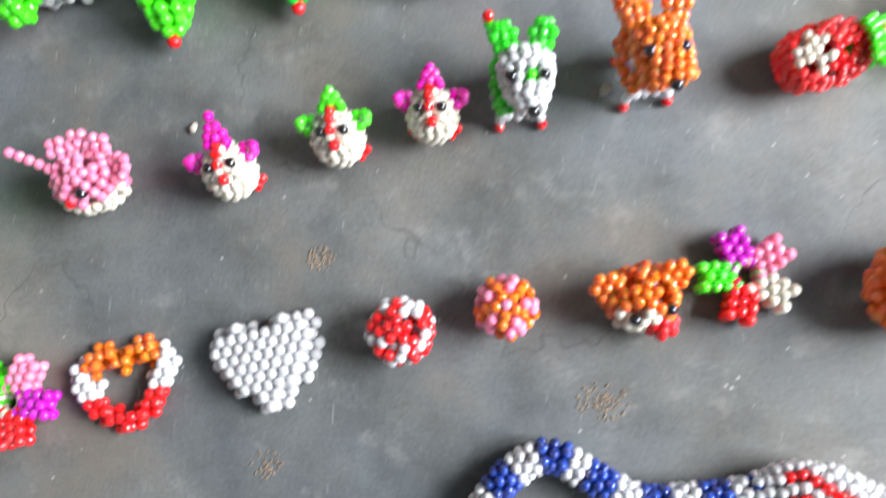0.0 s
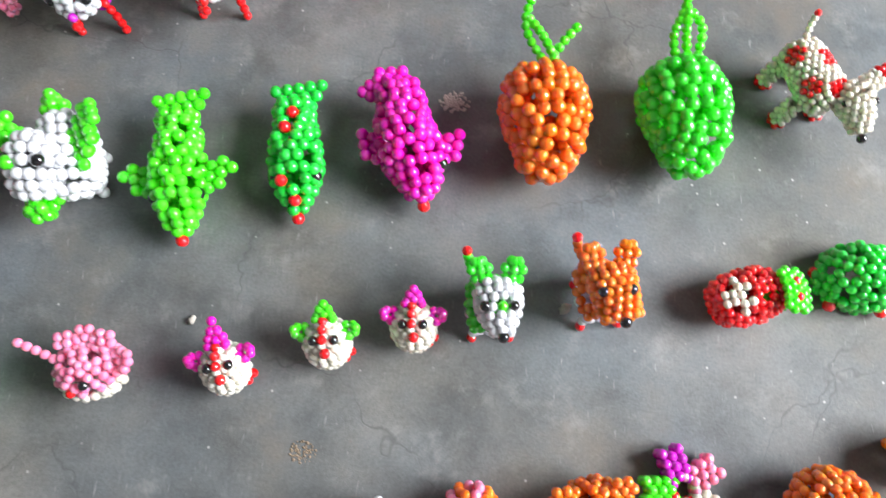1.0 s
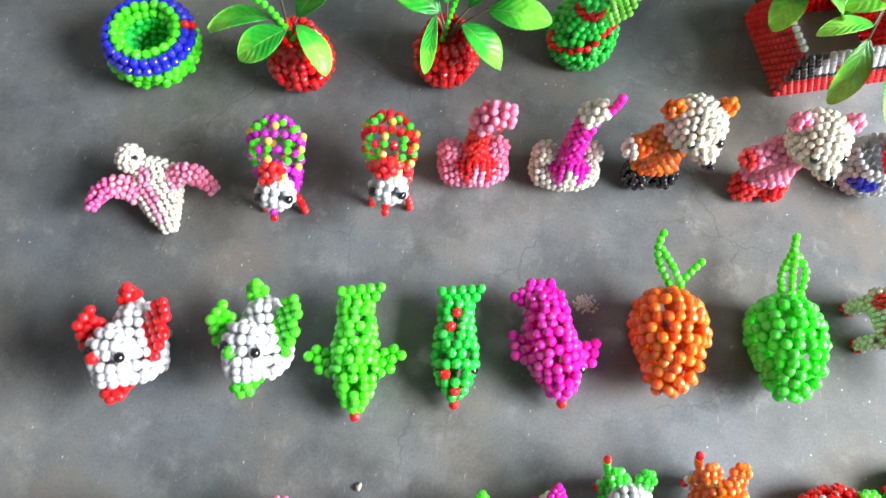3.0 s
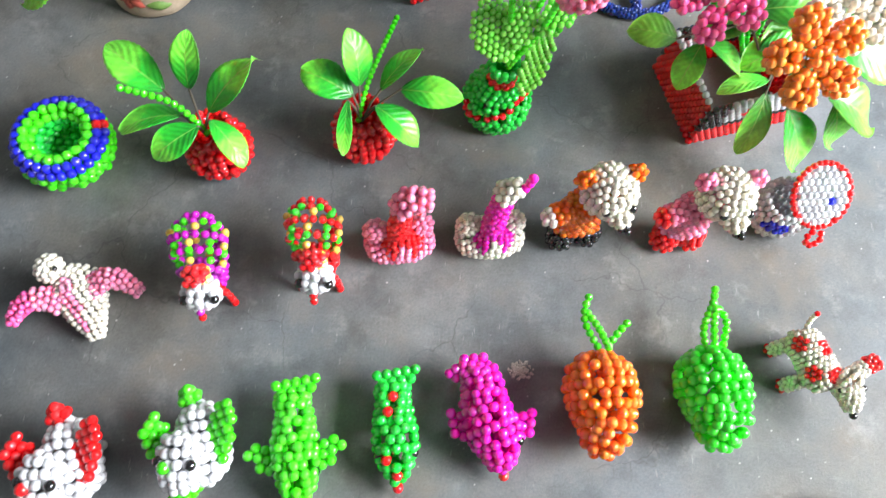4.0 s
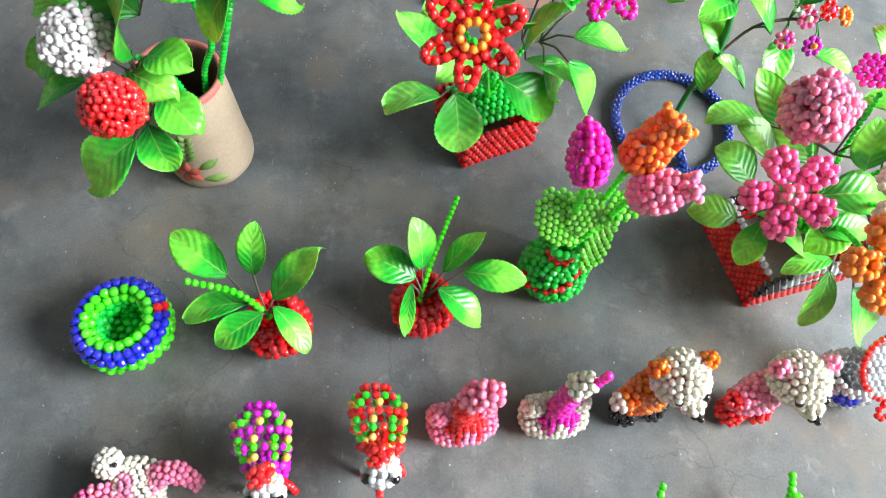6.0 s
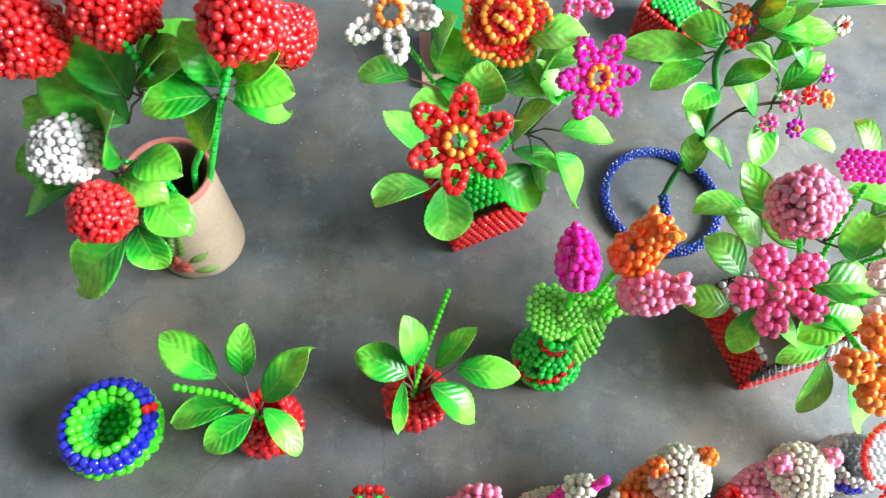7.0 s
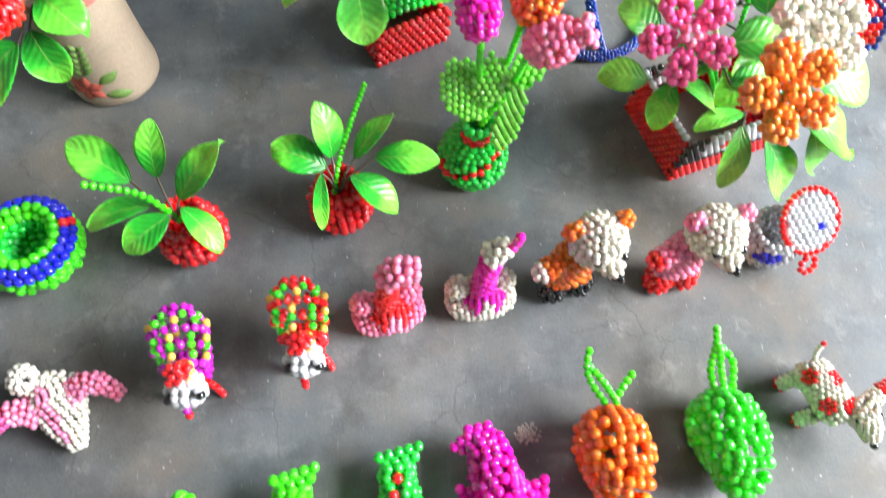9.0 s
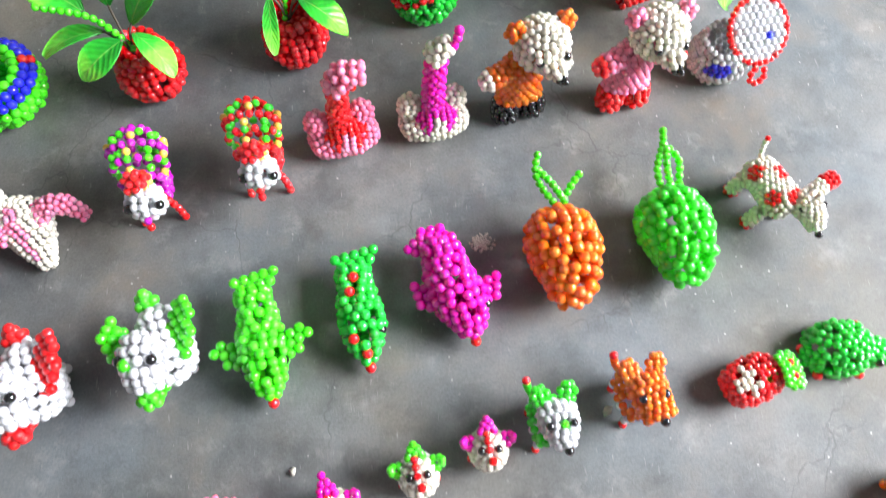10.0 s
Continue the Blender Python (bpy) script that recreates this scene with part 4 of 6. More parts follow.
def swan(boat, neck, top, reach, hooked):
    """A boat-shaped body with two wing lobes; the neck leans to its side, reach its height."""
    t, d = Toy(), 0.0062
    t.add("hull", tube([(-0.030, 0, 0.009, 0.003, 0.003), (-0.026, 0, 0.010, 0.013, 0.010), (-0.008, 0, 0.012, 0.019, 0.013), (0.012, 0, 0.012, 0.019, 0.013), (0.028, 0, 0.010, 0.012, 0.010), (0.032, 0, 0.010, 0.003, 0.003)], d, boat), d)
    t.add("breast", tube([(0.002, -0.004, 0.016, 0.021, 0.015), (0.002, -0.003, 0.026, 0.017, 0.012), (0.002, -0.001, 0.038, 0.010, 0.008)], d,
                         lambda p, s, deg: boat if (p.x - 0.002) ** 2 + (p.z - 0.024) ** 2 < 0.00006 and p.y < 0 else neck, weave=False), d)
    for sx in (-1, 1):
        t.add("wing", ball((sx * 0.021, 0.006, 0.032), 0.010, 0.008, 0.016, d, boat), d)
    h = reach
    t.add("neck", tube([(0.000, 0.000, 0.036, 0.0095, 0.008), (0.001, 0.002, 0.036 + h * 0.5, 0.0082, 0.007), (0.004, 0.004, 0.036 + h, 0.0080, 0.0065)], d, neck, weave=False), d)
    z = 0.036 + h
    if hooked:
        t.add("head", tube([(0.001, 0.004, z + 0.002, 0.009, 0.007), (0.007, 0.004, z + 0.012, 0.010, 0.008), (0.016, 0.003, z + 0.017, 0.009, 0.008), (0.026, 0.001, z + 0.016, 0.007, 0.007)], d * 1.25, top, weave=False), d * 1.25)
        t.add("beak", string([(0.024, -0.003, z + 0.010), (0.016, -0.004, z + 0.007)], d * 1.15, neck), d * 1.15, "red beads under the head")
    else:
        t.add("head", tube([(0.001, 0.004, z + 0.002, 0.009, 0.007), (0.006, 0.004, z + 0.008, 0.008, 0.007), (0.013, 0.004, z + 0.013, 0.006, 0.006)], d * 1.15, top, weave=False), d * 1.15)
        t.add("beak", string([(0.018, 0.003, z + 0.012), (0.021, 0.004, z + 0.020), (0.022, 0.004, z + 0.028)], d * 1.35, neck), d * 1.35, "magenta bead beak")
    return t


swan("pink", "red", "pink", 0.046, True).place("bead_swan", 0.004, 0.550, 12, "pink bead swan with a red neck", "toy", "fourth row of bead toys", 1.0, False)
swan("cream", "magenta", "cream", 0.066, False).place("bead_swan", 0.090, 0.560, 8, "cream bead swan with a magenta neck", "toy", "fourth row of bead toys", 1.0, False)


def bear(suit, feet, hand, ear):
    """Stands upright, arms held out; the round head is turned to its side."""
    t, d = Toy(), 0.0068
    t.add("body", tube([(0, 0.002, 0.018, 0.006, 0.005), (0, 0.002, 0.022, 0.018, 0.013), (0, 0.003, 0.042, 0.0185, 0.014), (0, 0.004, 0.064, 0.019, 0.013), (0, 0.004, 0.072, 0.010, 0.008)], d, suit, weave=False), d)
    t.add("head", ball((0.014, 0.003, 0.089), 0.0235, 0.0225, 0.0225, d, "cream", weave=False), d)
    t.add("muzzle", tube([(0.018, -0.012, 0.085, 0.012, 0.011), (0.021, -0.022, 0.080, 0.009, 0.008), (0.022, -0.027, 0.078, 0.004, 0.004)], d, "cream", weave=False), d)
    t.add("nose", ball((0.024, -0.030, 0.076), 0.0035, 0.0035, 0.0035, d * 0.9, "black"), d * 0.9, "black bead nose")
    for sx in (-1, 1):
        t.add("eye", spot(0.017 + sx * 0.012, -0.0180, 0.092, "black"), d * 1.1, "black bead eye")
        t.add("ear", ball((0.014 + sx * 0.0225, 0.010, 0.103), 0.0080, 0.0055, 0.0080, d, ear, wobble=0.02), d)
        t.add("arm", tube([(sx * 0.013, 0.002, 0.064, 0.008, 0.008), (sx * 0.024, -0.002, 0.065, 0.008, 0.008), (sx * 0.034, -0.005, 0.065, 0.008, 0.008), (sx * 0.041, -0.006, 0.064, 0.004, 0.004)], d,
                           lambda p, s, deg: hand if s > 0.60 else suit, weave=False), d)
        t.add("leg", tube([(sx * 0.011, 0.000, 0.028, 0.009, 0.008), (sx * 0.0130, -0.003, 0.014, 0.011, 0.011), (sx * 0.0135, -0.005, 0.002, 0.011, 0.012)], d, lambda p, s, deg: feet if s > 0.25 else suit, weave=False), d)
    return t


bear("orange", "black", "cream", "orange").place("bead_bear", 0.173, 0.575, 12, "cream-headed bead bear in an orange suit and black boots", "toy", "fourth row of bead toys", 1.0, False)
bear("pink", "red", "red", "pink").place("bead_bear", 0.278, 0.579, 8, "cream-headed bead bear in a pink suit and red boots", "toy", "fourth row of bead toys", 1.0, False)


def drum():
    t, d = Toy(), 0.0062
    t.add("cup", tube([(-0.012, 0, 0.003, 0.016, 0.014), (-0.012, 0, 0.008, 0.026, 0.024), (-0.012, 0, 0.026, 0.028, 0.026), (-0.010, 0, 0.042, 0.024, 0.022)], d,
                      lambda p, s, deg: "blue" if p.y < -0.006 and -0.034 < p.x < -0.014 and 0.020 < p.z < 0.036 else "clear"), d, "clear bead cup with a blue blossom")
    n = Vector((0.10, -0.55, 0.83)).normalized()
    u = Vector((1, 0, 0)) - n * n.x
    v = n.cross(u)
    c = Vector((0.014, 0.000, 0.052))
    t.add("lid", patch(c, u, v, lambda a, b: a * a + b * b < 0.027 ** 2, 0.03, d * 1.2, lambda p, s, deg: "blue" if (p.x - 0.010) ** 2 + (p.y + 0.004) ** 2 < 0.00002 else "clear"), d * 1.2, "clear bead disc")
    u.normalize(), v.normalize()
    k = 32
    t.add("lid_rim", [(c + (u * math.cos(6.2832 * j / k) + v * math.sin(6.2832 * j / k)) * 0.031, "red") for j in range(k)], d, "red bead rim")
    t.add("handle", string([c - v * 0.036 + u * -0.006, c - v * 0.042 + u * -0.012, c - v * 0.049 + u * -0.010, c - v * 0.046 + u * 0.002, c - v * 0.038 + u * 0.004], d, "red"), d, "red bead loop")
    return t


drum().place("bead_basket", 0.393, 0.608, 6, "clear bead basket with a red-rimmed disc lid", "ornament", "fourth row of bead toys", 1.0, False)


# ---- pots and plants ----
def leaf(parent, base, tip, share=0.5, mat=None, arch=0.10, fold=0.18, least=0.052):
    """A silk leaf: a toothed blade with a folded midrib and raised side veins."""
    b, e = Vector(base), Vector(tip)
    run = e - b
    if run.length < least:
        e = b + run * (least / run.length)
        run = e - b
    ln = run.length
    f = run.normalized()
    side = f.cross(Vector((0, 0, 1)))
    side = side.normalized() if side.length > 0.1 else Vector((1, 0, 0))
    up = side.cross(f).normalized()
    rng = random.Random(int(abs(b.x * 7 + b.y * 13 + e.z * 29 + e.x * 3) * 1e5))
    roll = rng.uniform(-0.45, 0.45)
    side, up = side * math.cos(roll) + up * math.sin(roll), up * math.cos(roll) - side * math.sin(roll)
    half, nl, nw = ln * share / 2 * rng.uniform(0.92, 1.1), 26, 5
    curl = rng.uniform(-0.06, 0.14)
    verts, faces, uvs = [], [], []
    for face in (0, 1):
        for i in range(nl + 1):
            s = i / nl
            w = half * (math.sin(math.pi * min(1, s ** 1.06)) ** 0.66 if 0 < s < 1 else 0) + 0.0004
            for j in range(-nw, nw + 1):
                q = j / nw
                tooth = 1 + (0.030 if i % 2 else -0.015) * (abs(q) > 0.99)
                vein = 0.012 * ln * math.sin(2 * math.pi * (s * 7 - abs(q) * 2.1)) * (0.25 + 0.75 * (1 - abs(abs(q) - 0.5) * 2)) * (0.3 if j == 0 else 1) * min(1, 4 * s, 4 * (1 - s))
                z = arch * ln * 4 * s * (1 - s) + fold * w * abs(q) ** 1.3 + curl * ln * s * s * q + vein * 0.5 - face * 0.0006
                p = b + f * (s * ln) + side * (w * q * tooth) + up * z
                verts.append(tuple(p))
                uvs.append((s, q))
    m, per = 2 * nw + 1, (nl + 1) * (2 * nw + 1)
    for i in range(nl):
        for j in range(2 * nw):
            a = i * m + j
            faces.append((a, a + 1, a + m + 1, a + m))
            faces.append((per + a, per + a + m, per + a + m + 1, per + a + 1))
        for j in (0, 2 * nw):
            a = i * m + j
            faces.append((a, a + m, per + a + m, per + a))
    ob = mesh_object("leaf", verts, faces, [mat or LEAF], parent)
    layer = ob.data.uv_layers.new(name="leaf")
    loops = np.zeros(len(ob.data.loops), dtype=np.int32)
    ob.data.loops.foreach_get("vertex_index", loops)
    layer.data.foreach_set("uv", np.array(uvs)[loops].ravel())
    return ob


def leaves(parent, rows, stalk_from, share=0.62, mats=(None,), twig=TWIG, least=0.052):
    """Leaves from rows of base and tip; each with a wire stalk from the nearest of the points given."""
    for k, r in enumerate(rows):
        b = Vector(r[:3])
        leaf(parent, r[:3], r[3:6], r[6] if len(r) > 6 else share, mats[k % len(mats)], least=least)
        s = min((Vector(q) for q in stalk_from), key=lambda q: (q - b).length)
        midway = (s + b) / 2 + Vector((0, 0, 0.006))
        rod("leaf_stalk", [s, midway, b, b + (Vector(r[3:6]) - b) * 0.12], 0.0011, twig, parent, "", 5)


def plant_base(name, label, category, group=""):
    ob = new(name)
    ob.empty_display_size = 0.02
    return tagged(ob, label, category, group)


def turned_to(pts, centre, n):
    """Lays points made round the origin, facing +z, at a centre and facing n."""
    m = Vector(n).to_track_quat("Z", "Y").to_matrix()
    return [(Vector(centre) + m @ p, c) for p, c in pts]


def petals(count, r, d, colour, cup=0.25, turn=0.0, full=False):
    """Bead petals: domed and full, or open double loops drawn to a point."""
    out = []
    for k in range(count):
        a = 2 * math.pi * k / count + turn
        e, n = Vector((math.cos(a), math.sin(a), 0)), Vector((-math.sin(a), math.cos(a), 0))
        pa, pb = (r * 0.38, r * 0.33) if full else (r * 0.38, r * 0.19)
        if full:
            # rows across the petal, domed, with a hole of one bead in its middle
            rows = max(4, round(2 * pa / (d * 0.80)))
            spots_at = []
            for i in range(rows):
                s = (i + 0.5) / rows * 2 - 1
                wide = pb * math.sqrt(max(0, 1 - s * s)) * (1.12 if s > 0 else 0.92)
                m = max(2, round(2 * wide / (d * 0.88)))
                for j in range(m):
                    q = ((j + 0.5) / m * 2 - 1) * wide
                    if abs(s) < 0.30 and abs(q) < d * 0.45:
                        continue
                    spots_at.append((r * 0.62 + pa * s * 0.9, q * 0.85, -d * 0.8))
                    spots_at.append((r * 0.62 + pa * s, q, d * 0.9 * (1 - s * s) * (1 - (q / (pb * 1.2)) ** 2)))
        else:
            m = max(7, round(2 * math.pi * math.sqrt((pa * pa + pb * pb) / 2) / (d * 0.98)))
            spots_at = [(r * 0.62 + pa * math.cos(6.2832 * j / m), pb * math.sin(6.2832 * j / m), 0) for j in range(m)]
            spots_at += [(r * 0.62 + pa * 0.96 * math.cos(6.2832 * (j + 0.5) / m), pb * 0.96 * math.sin(6.2832 * (j + 0.5) / m), d * 0.62) for j in range(m)]
            spots_at += [(r * 0.36, 0, d * 0.3), (r * 0.66, 0, d * 0.1)]
        for x, y, up in spots_at:
            q = e * x + n * y
            out.append((Vector((q.x, q.y, cup * q.length + up + random.uniform(-0.12, 0.12) * d)), colour))
    return out


def ring_of(r, d, z, colour):
    k = max(3, round(2 * math.pi * r / d))
    return [(Vector((r * math.cos(6.2832 * j / k), r * math.sin(6.2832 * j / k), z)), colour) for j in range(k)]


def blossom(parent, centre, n, count, r, d, colour, heart, turn=0.0, cup=0.25, label="", full=False):
    ob = joined_beads("blossom", turned_to(petals(count, r, d, colour, cup, turn, full), centre, n), d, parent, label)
    core = 0.16 if full else 0.30
    h = ring_of(r * core, d * 0.9, d * 0.8, heart) + ring_of(r * core * 0.85, d * 0.9, d * 1.6, heart)
    joined_beads("blossom_centre", turned_to(h, centre, n), d * 0.9, ob)
    return ob


def bloom_ball(parent, centre, r, d, colour, label=""):
    """A round head of many little bead florets."""
    pts = []
    for k in range(44):
        z = 1 - 1.75 * (k + 0.5) / 44
        a = k * 2.39996
        n = Vector((math.sqrt(1 - z * z) * math.cos(a), math.sqrt(1 - z * z) * math.sin(a), z))
        lift = r * (1 + random.uniform(-0.12, 0.12))
        pts += turned_to(ring_of(d * 1.0, d, 0, colour), n * lift, n)
        pts += [(n * (lift + d * 0.45), colour)] if k % 3 else []
    pts += ball((0, 0, 0), r * 0.80, r * 0.80, r * 0.80, d, colour)
    return joined_beads("flower_head", [(Vector(centre) + p, c) for p, c in pts], d, parent, label)


def bead_stem(parent, path, d, colour, name="stem", label=""):
    return joined_beads(name, string(path, d, colour), d, parent, label)


def bowl():
    t, d = Toy(), 0.0096
    t.add("bowl_wall", tube([(0, 0, 0.0, 0.020, 0.020), (0, 0, 0.001, 0.034, 0.034), (0, 0, 0.014, 0.044, 0.044), (0, 0, 0.026, 0.045, 0.045)], d, "lime"), d)
    t.add("rim", ring_of_rows(((0.0445, 0.036), (0.0395, 0.043)), d, "blue", "red"), d, "blue bead rim with a red clasp")
    t.add("lining", tube([(0, 0, 0.045, 0.031, 0.031), (0, 0, 0.036, 0.026, 0.026), (0, 0, 0.014, 0.023, 0.023)], d, lambda p, s, deg: "lime" if s < 0.5 else "green"), d)
    t.add("bowl_floor", patch((0, 0, 0.008), (1, 0, 0), (0, 1, 0), lambda a, b: a * a + b * b < 0.026 ** 2, 0.03, d, "green"), d)
    return t


def ring_of_rows(rows, d, colour, accent):
    out = []
    for i, (r, z) in enumerate(rows):
        k = round(2 * math.pi * r / d)
        for j in range(k):
            a = 2 * math.pi * (j + 0.5 * (i % 2)) / k
            out.append((Vector((r * math.cos(a), r * math.sin(a), z)), accent if abs(a - 0.45) < 0.11 else colour))
    return out


bowl().place("bead_bowl", -0.321, 0.626, 0, "lime bead bowl with a blue bead rim", "bowl", "", 0.92)


def red_pot(x, y):
    t, d = Toy(), 0.0092
    t.add("pot_wall", tube([(0, 0, 0.0, 0.016, 0.016), (0, 0, 0.003, 0.027, 0.027), (0, 0, 0.022, 0.034, 0.034), (0, 0, 0.040, 0.030, 0.030), (0, 0, 0.052, 0.021, 0.021)], d, "deep_red"), d)
    t.add("rim", ring_of_rows(((0.020, 0.056), (0.022, 0.062)), d, "deep_red", "deep_red"), d)
    t.add("soil", patch((0, 0, 0.046), (1, 0, 0), (0, 1, 0), lambda a, b: a * a + b * b < 0.018 ** 2, 0.02, d, "deep_red"), d)
    return t.place("bead_pot", x, y, 20, "round red bead flower pot", "flower pot", "small red bead pots", 0.86)


red_pot(-0.177, 0.634)
red_pot(-0.038, 0.662)

sprig = plant_base("silk_sprig", "sprig of green silk leaves in a red bead pot", "artificial plant", "sprigs in red pots")
leaves(sprig, [
    (-0.219, 0.664, 0.070, -0.273, 0.698, 0.085, 0.56),
    (-0.195, 0.664, 0.075, -0.192, 0.699, 0.112, 0.54),
    (-0.174, 0.642, 0.075, -0.131, 0.681, 0.105, 0.50),
    (-0.197, 0.637, 0.075, -0.253, 0.622, 0.065, 0.50),
    (-0.182, 0.629, 0.072, -0.222, 0.604, 0.055, 0.58),
    (-0.173, 0.636, 0.072, -0.150, 0.610, 0.060, 0.52),
], [(-0.180, 0.630, 0.052)], 0.56)
bead_stem(sprig, [(-0.179, 0.631, 0.058), (-0.190, 0.636, 0.078), (-0.207, 0.642, 0.090), (-0.243, 0.645, 0.100)], 0.0066, "lime", "bead_stick", "lime bead stick")
sprig = plant_base("silk_sprig", "sprig of green silk leaves with an upright bead stick", "artificial plant", "sprigs in red pots")
leaves(sprig, [
    (-0.047, 0.669, 0.075, -0.085, 0.681, 0.085, 0.60),
    (-0.042, 0.676, 0.080, -0.052, 0.705, 0.115, 0.58),
    (-0.022, 0.674, 0.080, 0.014, 0.707, 0.100, 0.48),
    (-0.004, 0.676, 0.080, 0.054, 0.667, 0.085, 0.50),
    (-0.026, 0.660, 0.075, 0.016, 0.633, 0.052, 0.56),
    (-0.051, 0.661, 0.080, -0.053, 0.624, 0.045, 0.24),
], [(-0.039, 0.656, 0.052)], 0.56)
bead_stem(sprig, [(-0.042, 0.656, 0.055), (-0.037, 0.672, 0.075), (-0.028, 0.700, 0.085), (-0.012, 0.747, 0.090)], 0.0056, "lime", "bead_stick", "lime bead stick")


def vase():
    t, d = Toy(), 0.0080

    def coat(p, s, deg):
        return "red" if p.y < -0.004 and abs(p.z - 0.045 - p.x * 0.55) < 0.0045 else "green"
    t.add("body", tube([(0, 0, 0.0, 0.018, 0.018), (0, 0, 0.003, 0.029, 0.029), (0, 0, 0.028, 0.036, 0.036), (0, 0, 0.052, 0.030, 0.030), (0, 0, 0.066, 0.018, 0.018)], d, coat), d)
    t.add("neck", tube([(0, 0, 0.070, 0.013, 0.013), (0, 0, 0.082, 0.012, 0.012), (0, 0, 0.094, 0.015, 0.015)], d, lambda p, s, deg: "red" if p.y < 0.002 and s < 0.3 else "green"), d)
    return t


vase().place("bead_vase", 0.094, 0.707, 0, "dark green bead vase with a red bead band", "vase", "", 0.90)
tulips = plant_base("bead_tulips", "three bead tulips in a green vase", "artificial flowers")
V0 = Vector((0.096, 0.703, 0.09))
for colour, top, r, facing, tip in (("magenta", (0.081, 0.718, 0.215), 0.0140, (-0.15, 0.75, 0.65), 0.12), ("orange", (0.128, 0.731, 0.213), 0.0158, (0.55, 0.35, 0.75), 0.80), ("pink", (0.138, 0.704, 0.195), 0.0155, (0.85, -0.10, 0.55), 0.55)):
    top, n = Vector(top), Vector(facing).normalized()
    bead_stem(tulips, [V0, (V0 + top) / 2 + Vector((0, 0.004, 0)), top - n * 0.018], 0.006, "lime", "stem", "lime bead stem")
    pts = tube([(0, 0, -0.020, 0.004, 0.004), (0, 0, -0.016, r * 0.7, r * 0.7), (0, 0, -0.003, r, r), (0, 0, 0.010, r * 0.90, r * 0.90), (0, 0, 0.021, r * max(tip, 0.5), r * max(tip, 0.5)), (0, 0, 0.028, r * tip, r * tip)], 0.0072, colour)
    if tip > 0.2:
        # the petals part at the mouth
        for k in range(5):
            a = 2 * math.pi * k / 5
            rim = Vector((math.cos(a), math.sin(a), 0)) * (r * (tip + 0.12))
            pts += [(rim + Vector((0, 0, 0.030)), colour)]
    joined_beads("tulip_head", turned_to(pts, top, n), 0.0072, tulips, colour + " bead tulip")
for c, u, v, a0, b0 in (((0.080, 0.722, 0.116), (1, 0.45, 0.35), (-0.45, 0.6, 0.5), 0.022, 0.027), ((0.124, 0.702, 0.100), (0.8, 0.5, 0.35), (-0.1, -0.6, -0.8), 0.019, 0.031),
                        ((0.132, 0.722, 0.138), (0.6, -0.7, -0.2), (0.7, 0.4, 0.3), 0.013, 0.026), ((0.100, 0.724, 0.130), (1, -0.1, 0.1), (0.05, 0.6, 0.7), 0.014, 0.022)):
    joined_beads("bead_leaf", patch(c, u, v, lambda a, b: (a / a0) ** 2 + (b / b0) ** 2 < 1, 0.04, 0.0060, "pale_lime", 0.016)
                 + patch(Vector(c) - Vector((0, 0, 0.005)), u, v, lambda a, b: (a / (a0 * 0.85)) ** 2 + (b / (b0 * 0.85)) ** 2 < 1, 0.04, 0.0060, "lime", 0.014, True), 0.0060, tulips, "lime bead leaf")


def bead_box(name, corner, turn, w, l, h, d, front, side, label):
    """An open planter of bead panels; the corner is the front left foot."""
    base = new(name)
    base.matrix_basis = pose(*corner, 0.0, 0, 0, turn)
    tagged(base, label, "planter")
    nx, ny, nz = round(w / d), round(l / d), round(h / (d * 0.9))

    def panel(start, step, count, colour, nm="side_panel"):
        pts = []
        for k in range(nz + 1):
            for i in range(count + 1):
                p = Vector(start) + Vector(step) * (i + (0.5 if k % 2 else 0)) * d
                pts.append((p + Vector((0, 0, d / 2 + k * d * 0.9)), colour(i / count, k / nz)))
        joined_beads(nm, pts, d, base)
    panel((0, 0, 0), (1, 0, 0), nx, front, "front_panel")
    panel((0, l, 0), (1, 0, 0), nx, front, "back_panel")
    panel((0, d, 0), (0, 1, 0), ny - 2, side)
    panel((w, d, 0), (0, 1, 0), ny - 2, side)
    return base


red_box = bead_box("bead_planter", (0.002, 0.843), 25, 0.079, 0.078, 0.046, 0.0082, lambda i, k: "deep_red", lambda i, k: "deep_red", "square red bead planter with a green bead bed")
joined_beads("bed", patch((0.040, 0.039, 0.050), (1, 0, 0), (0, 1, 0), lambda a, b: abs(a) < 0.034 and abs(b) < 0.034, 0.055, 0.0082, "green", 0.014), 0.0082, red_box, "green bead bed")

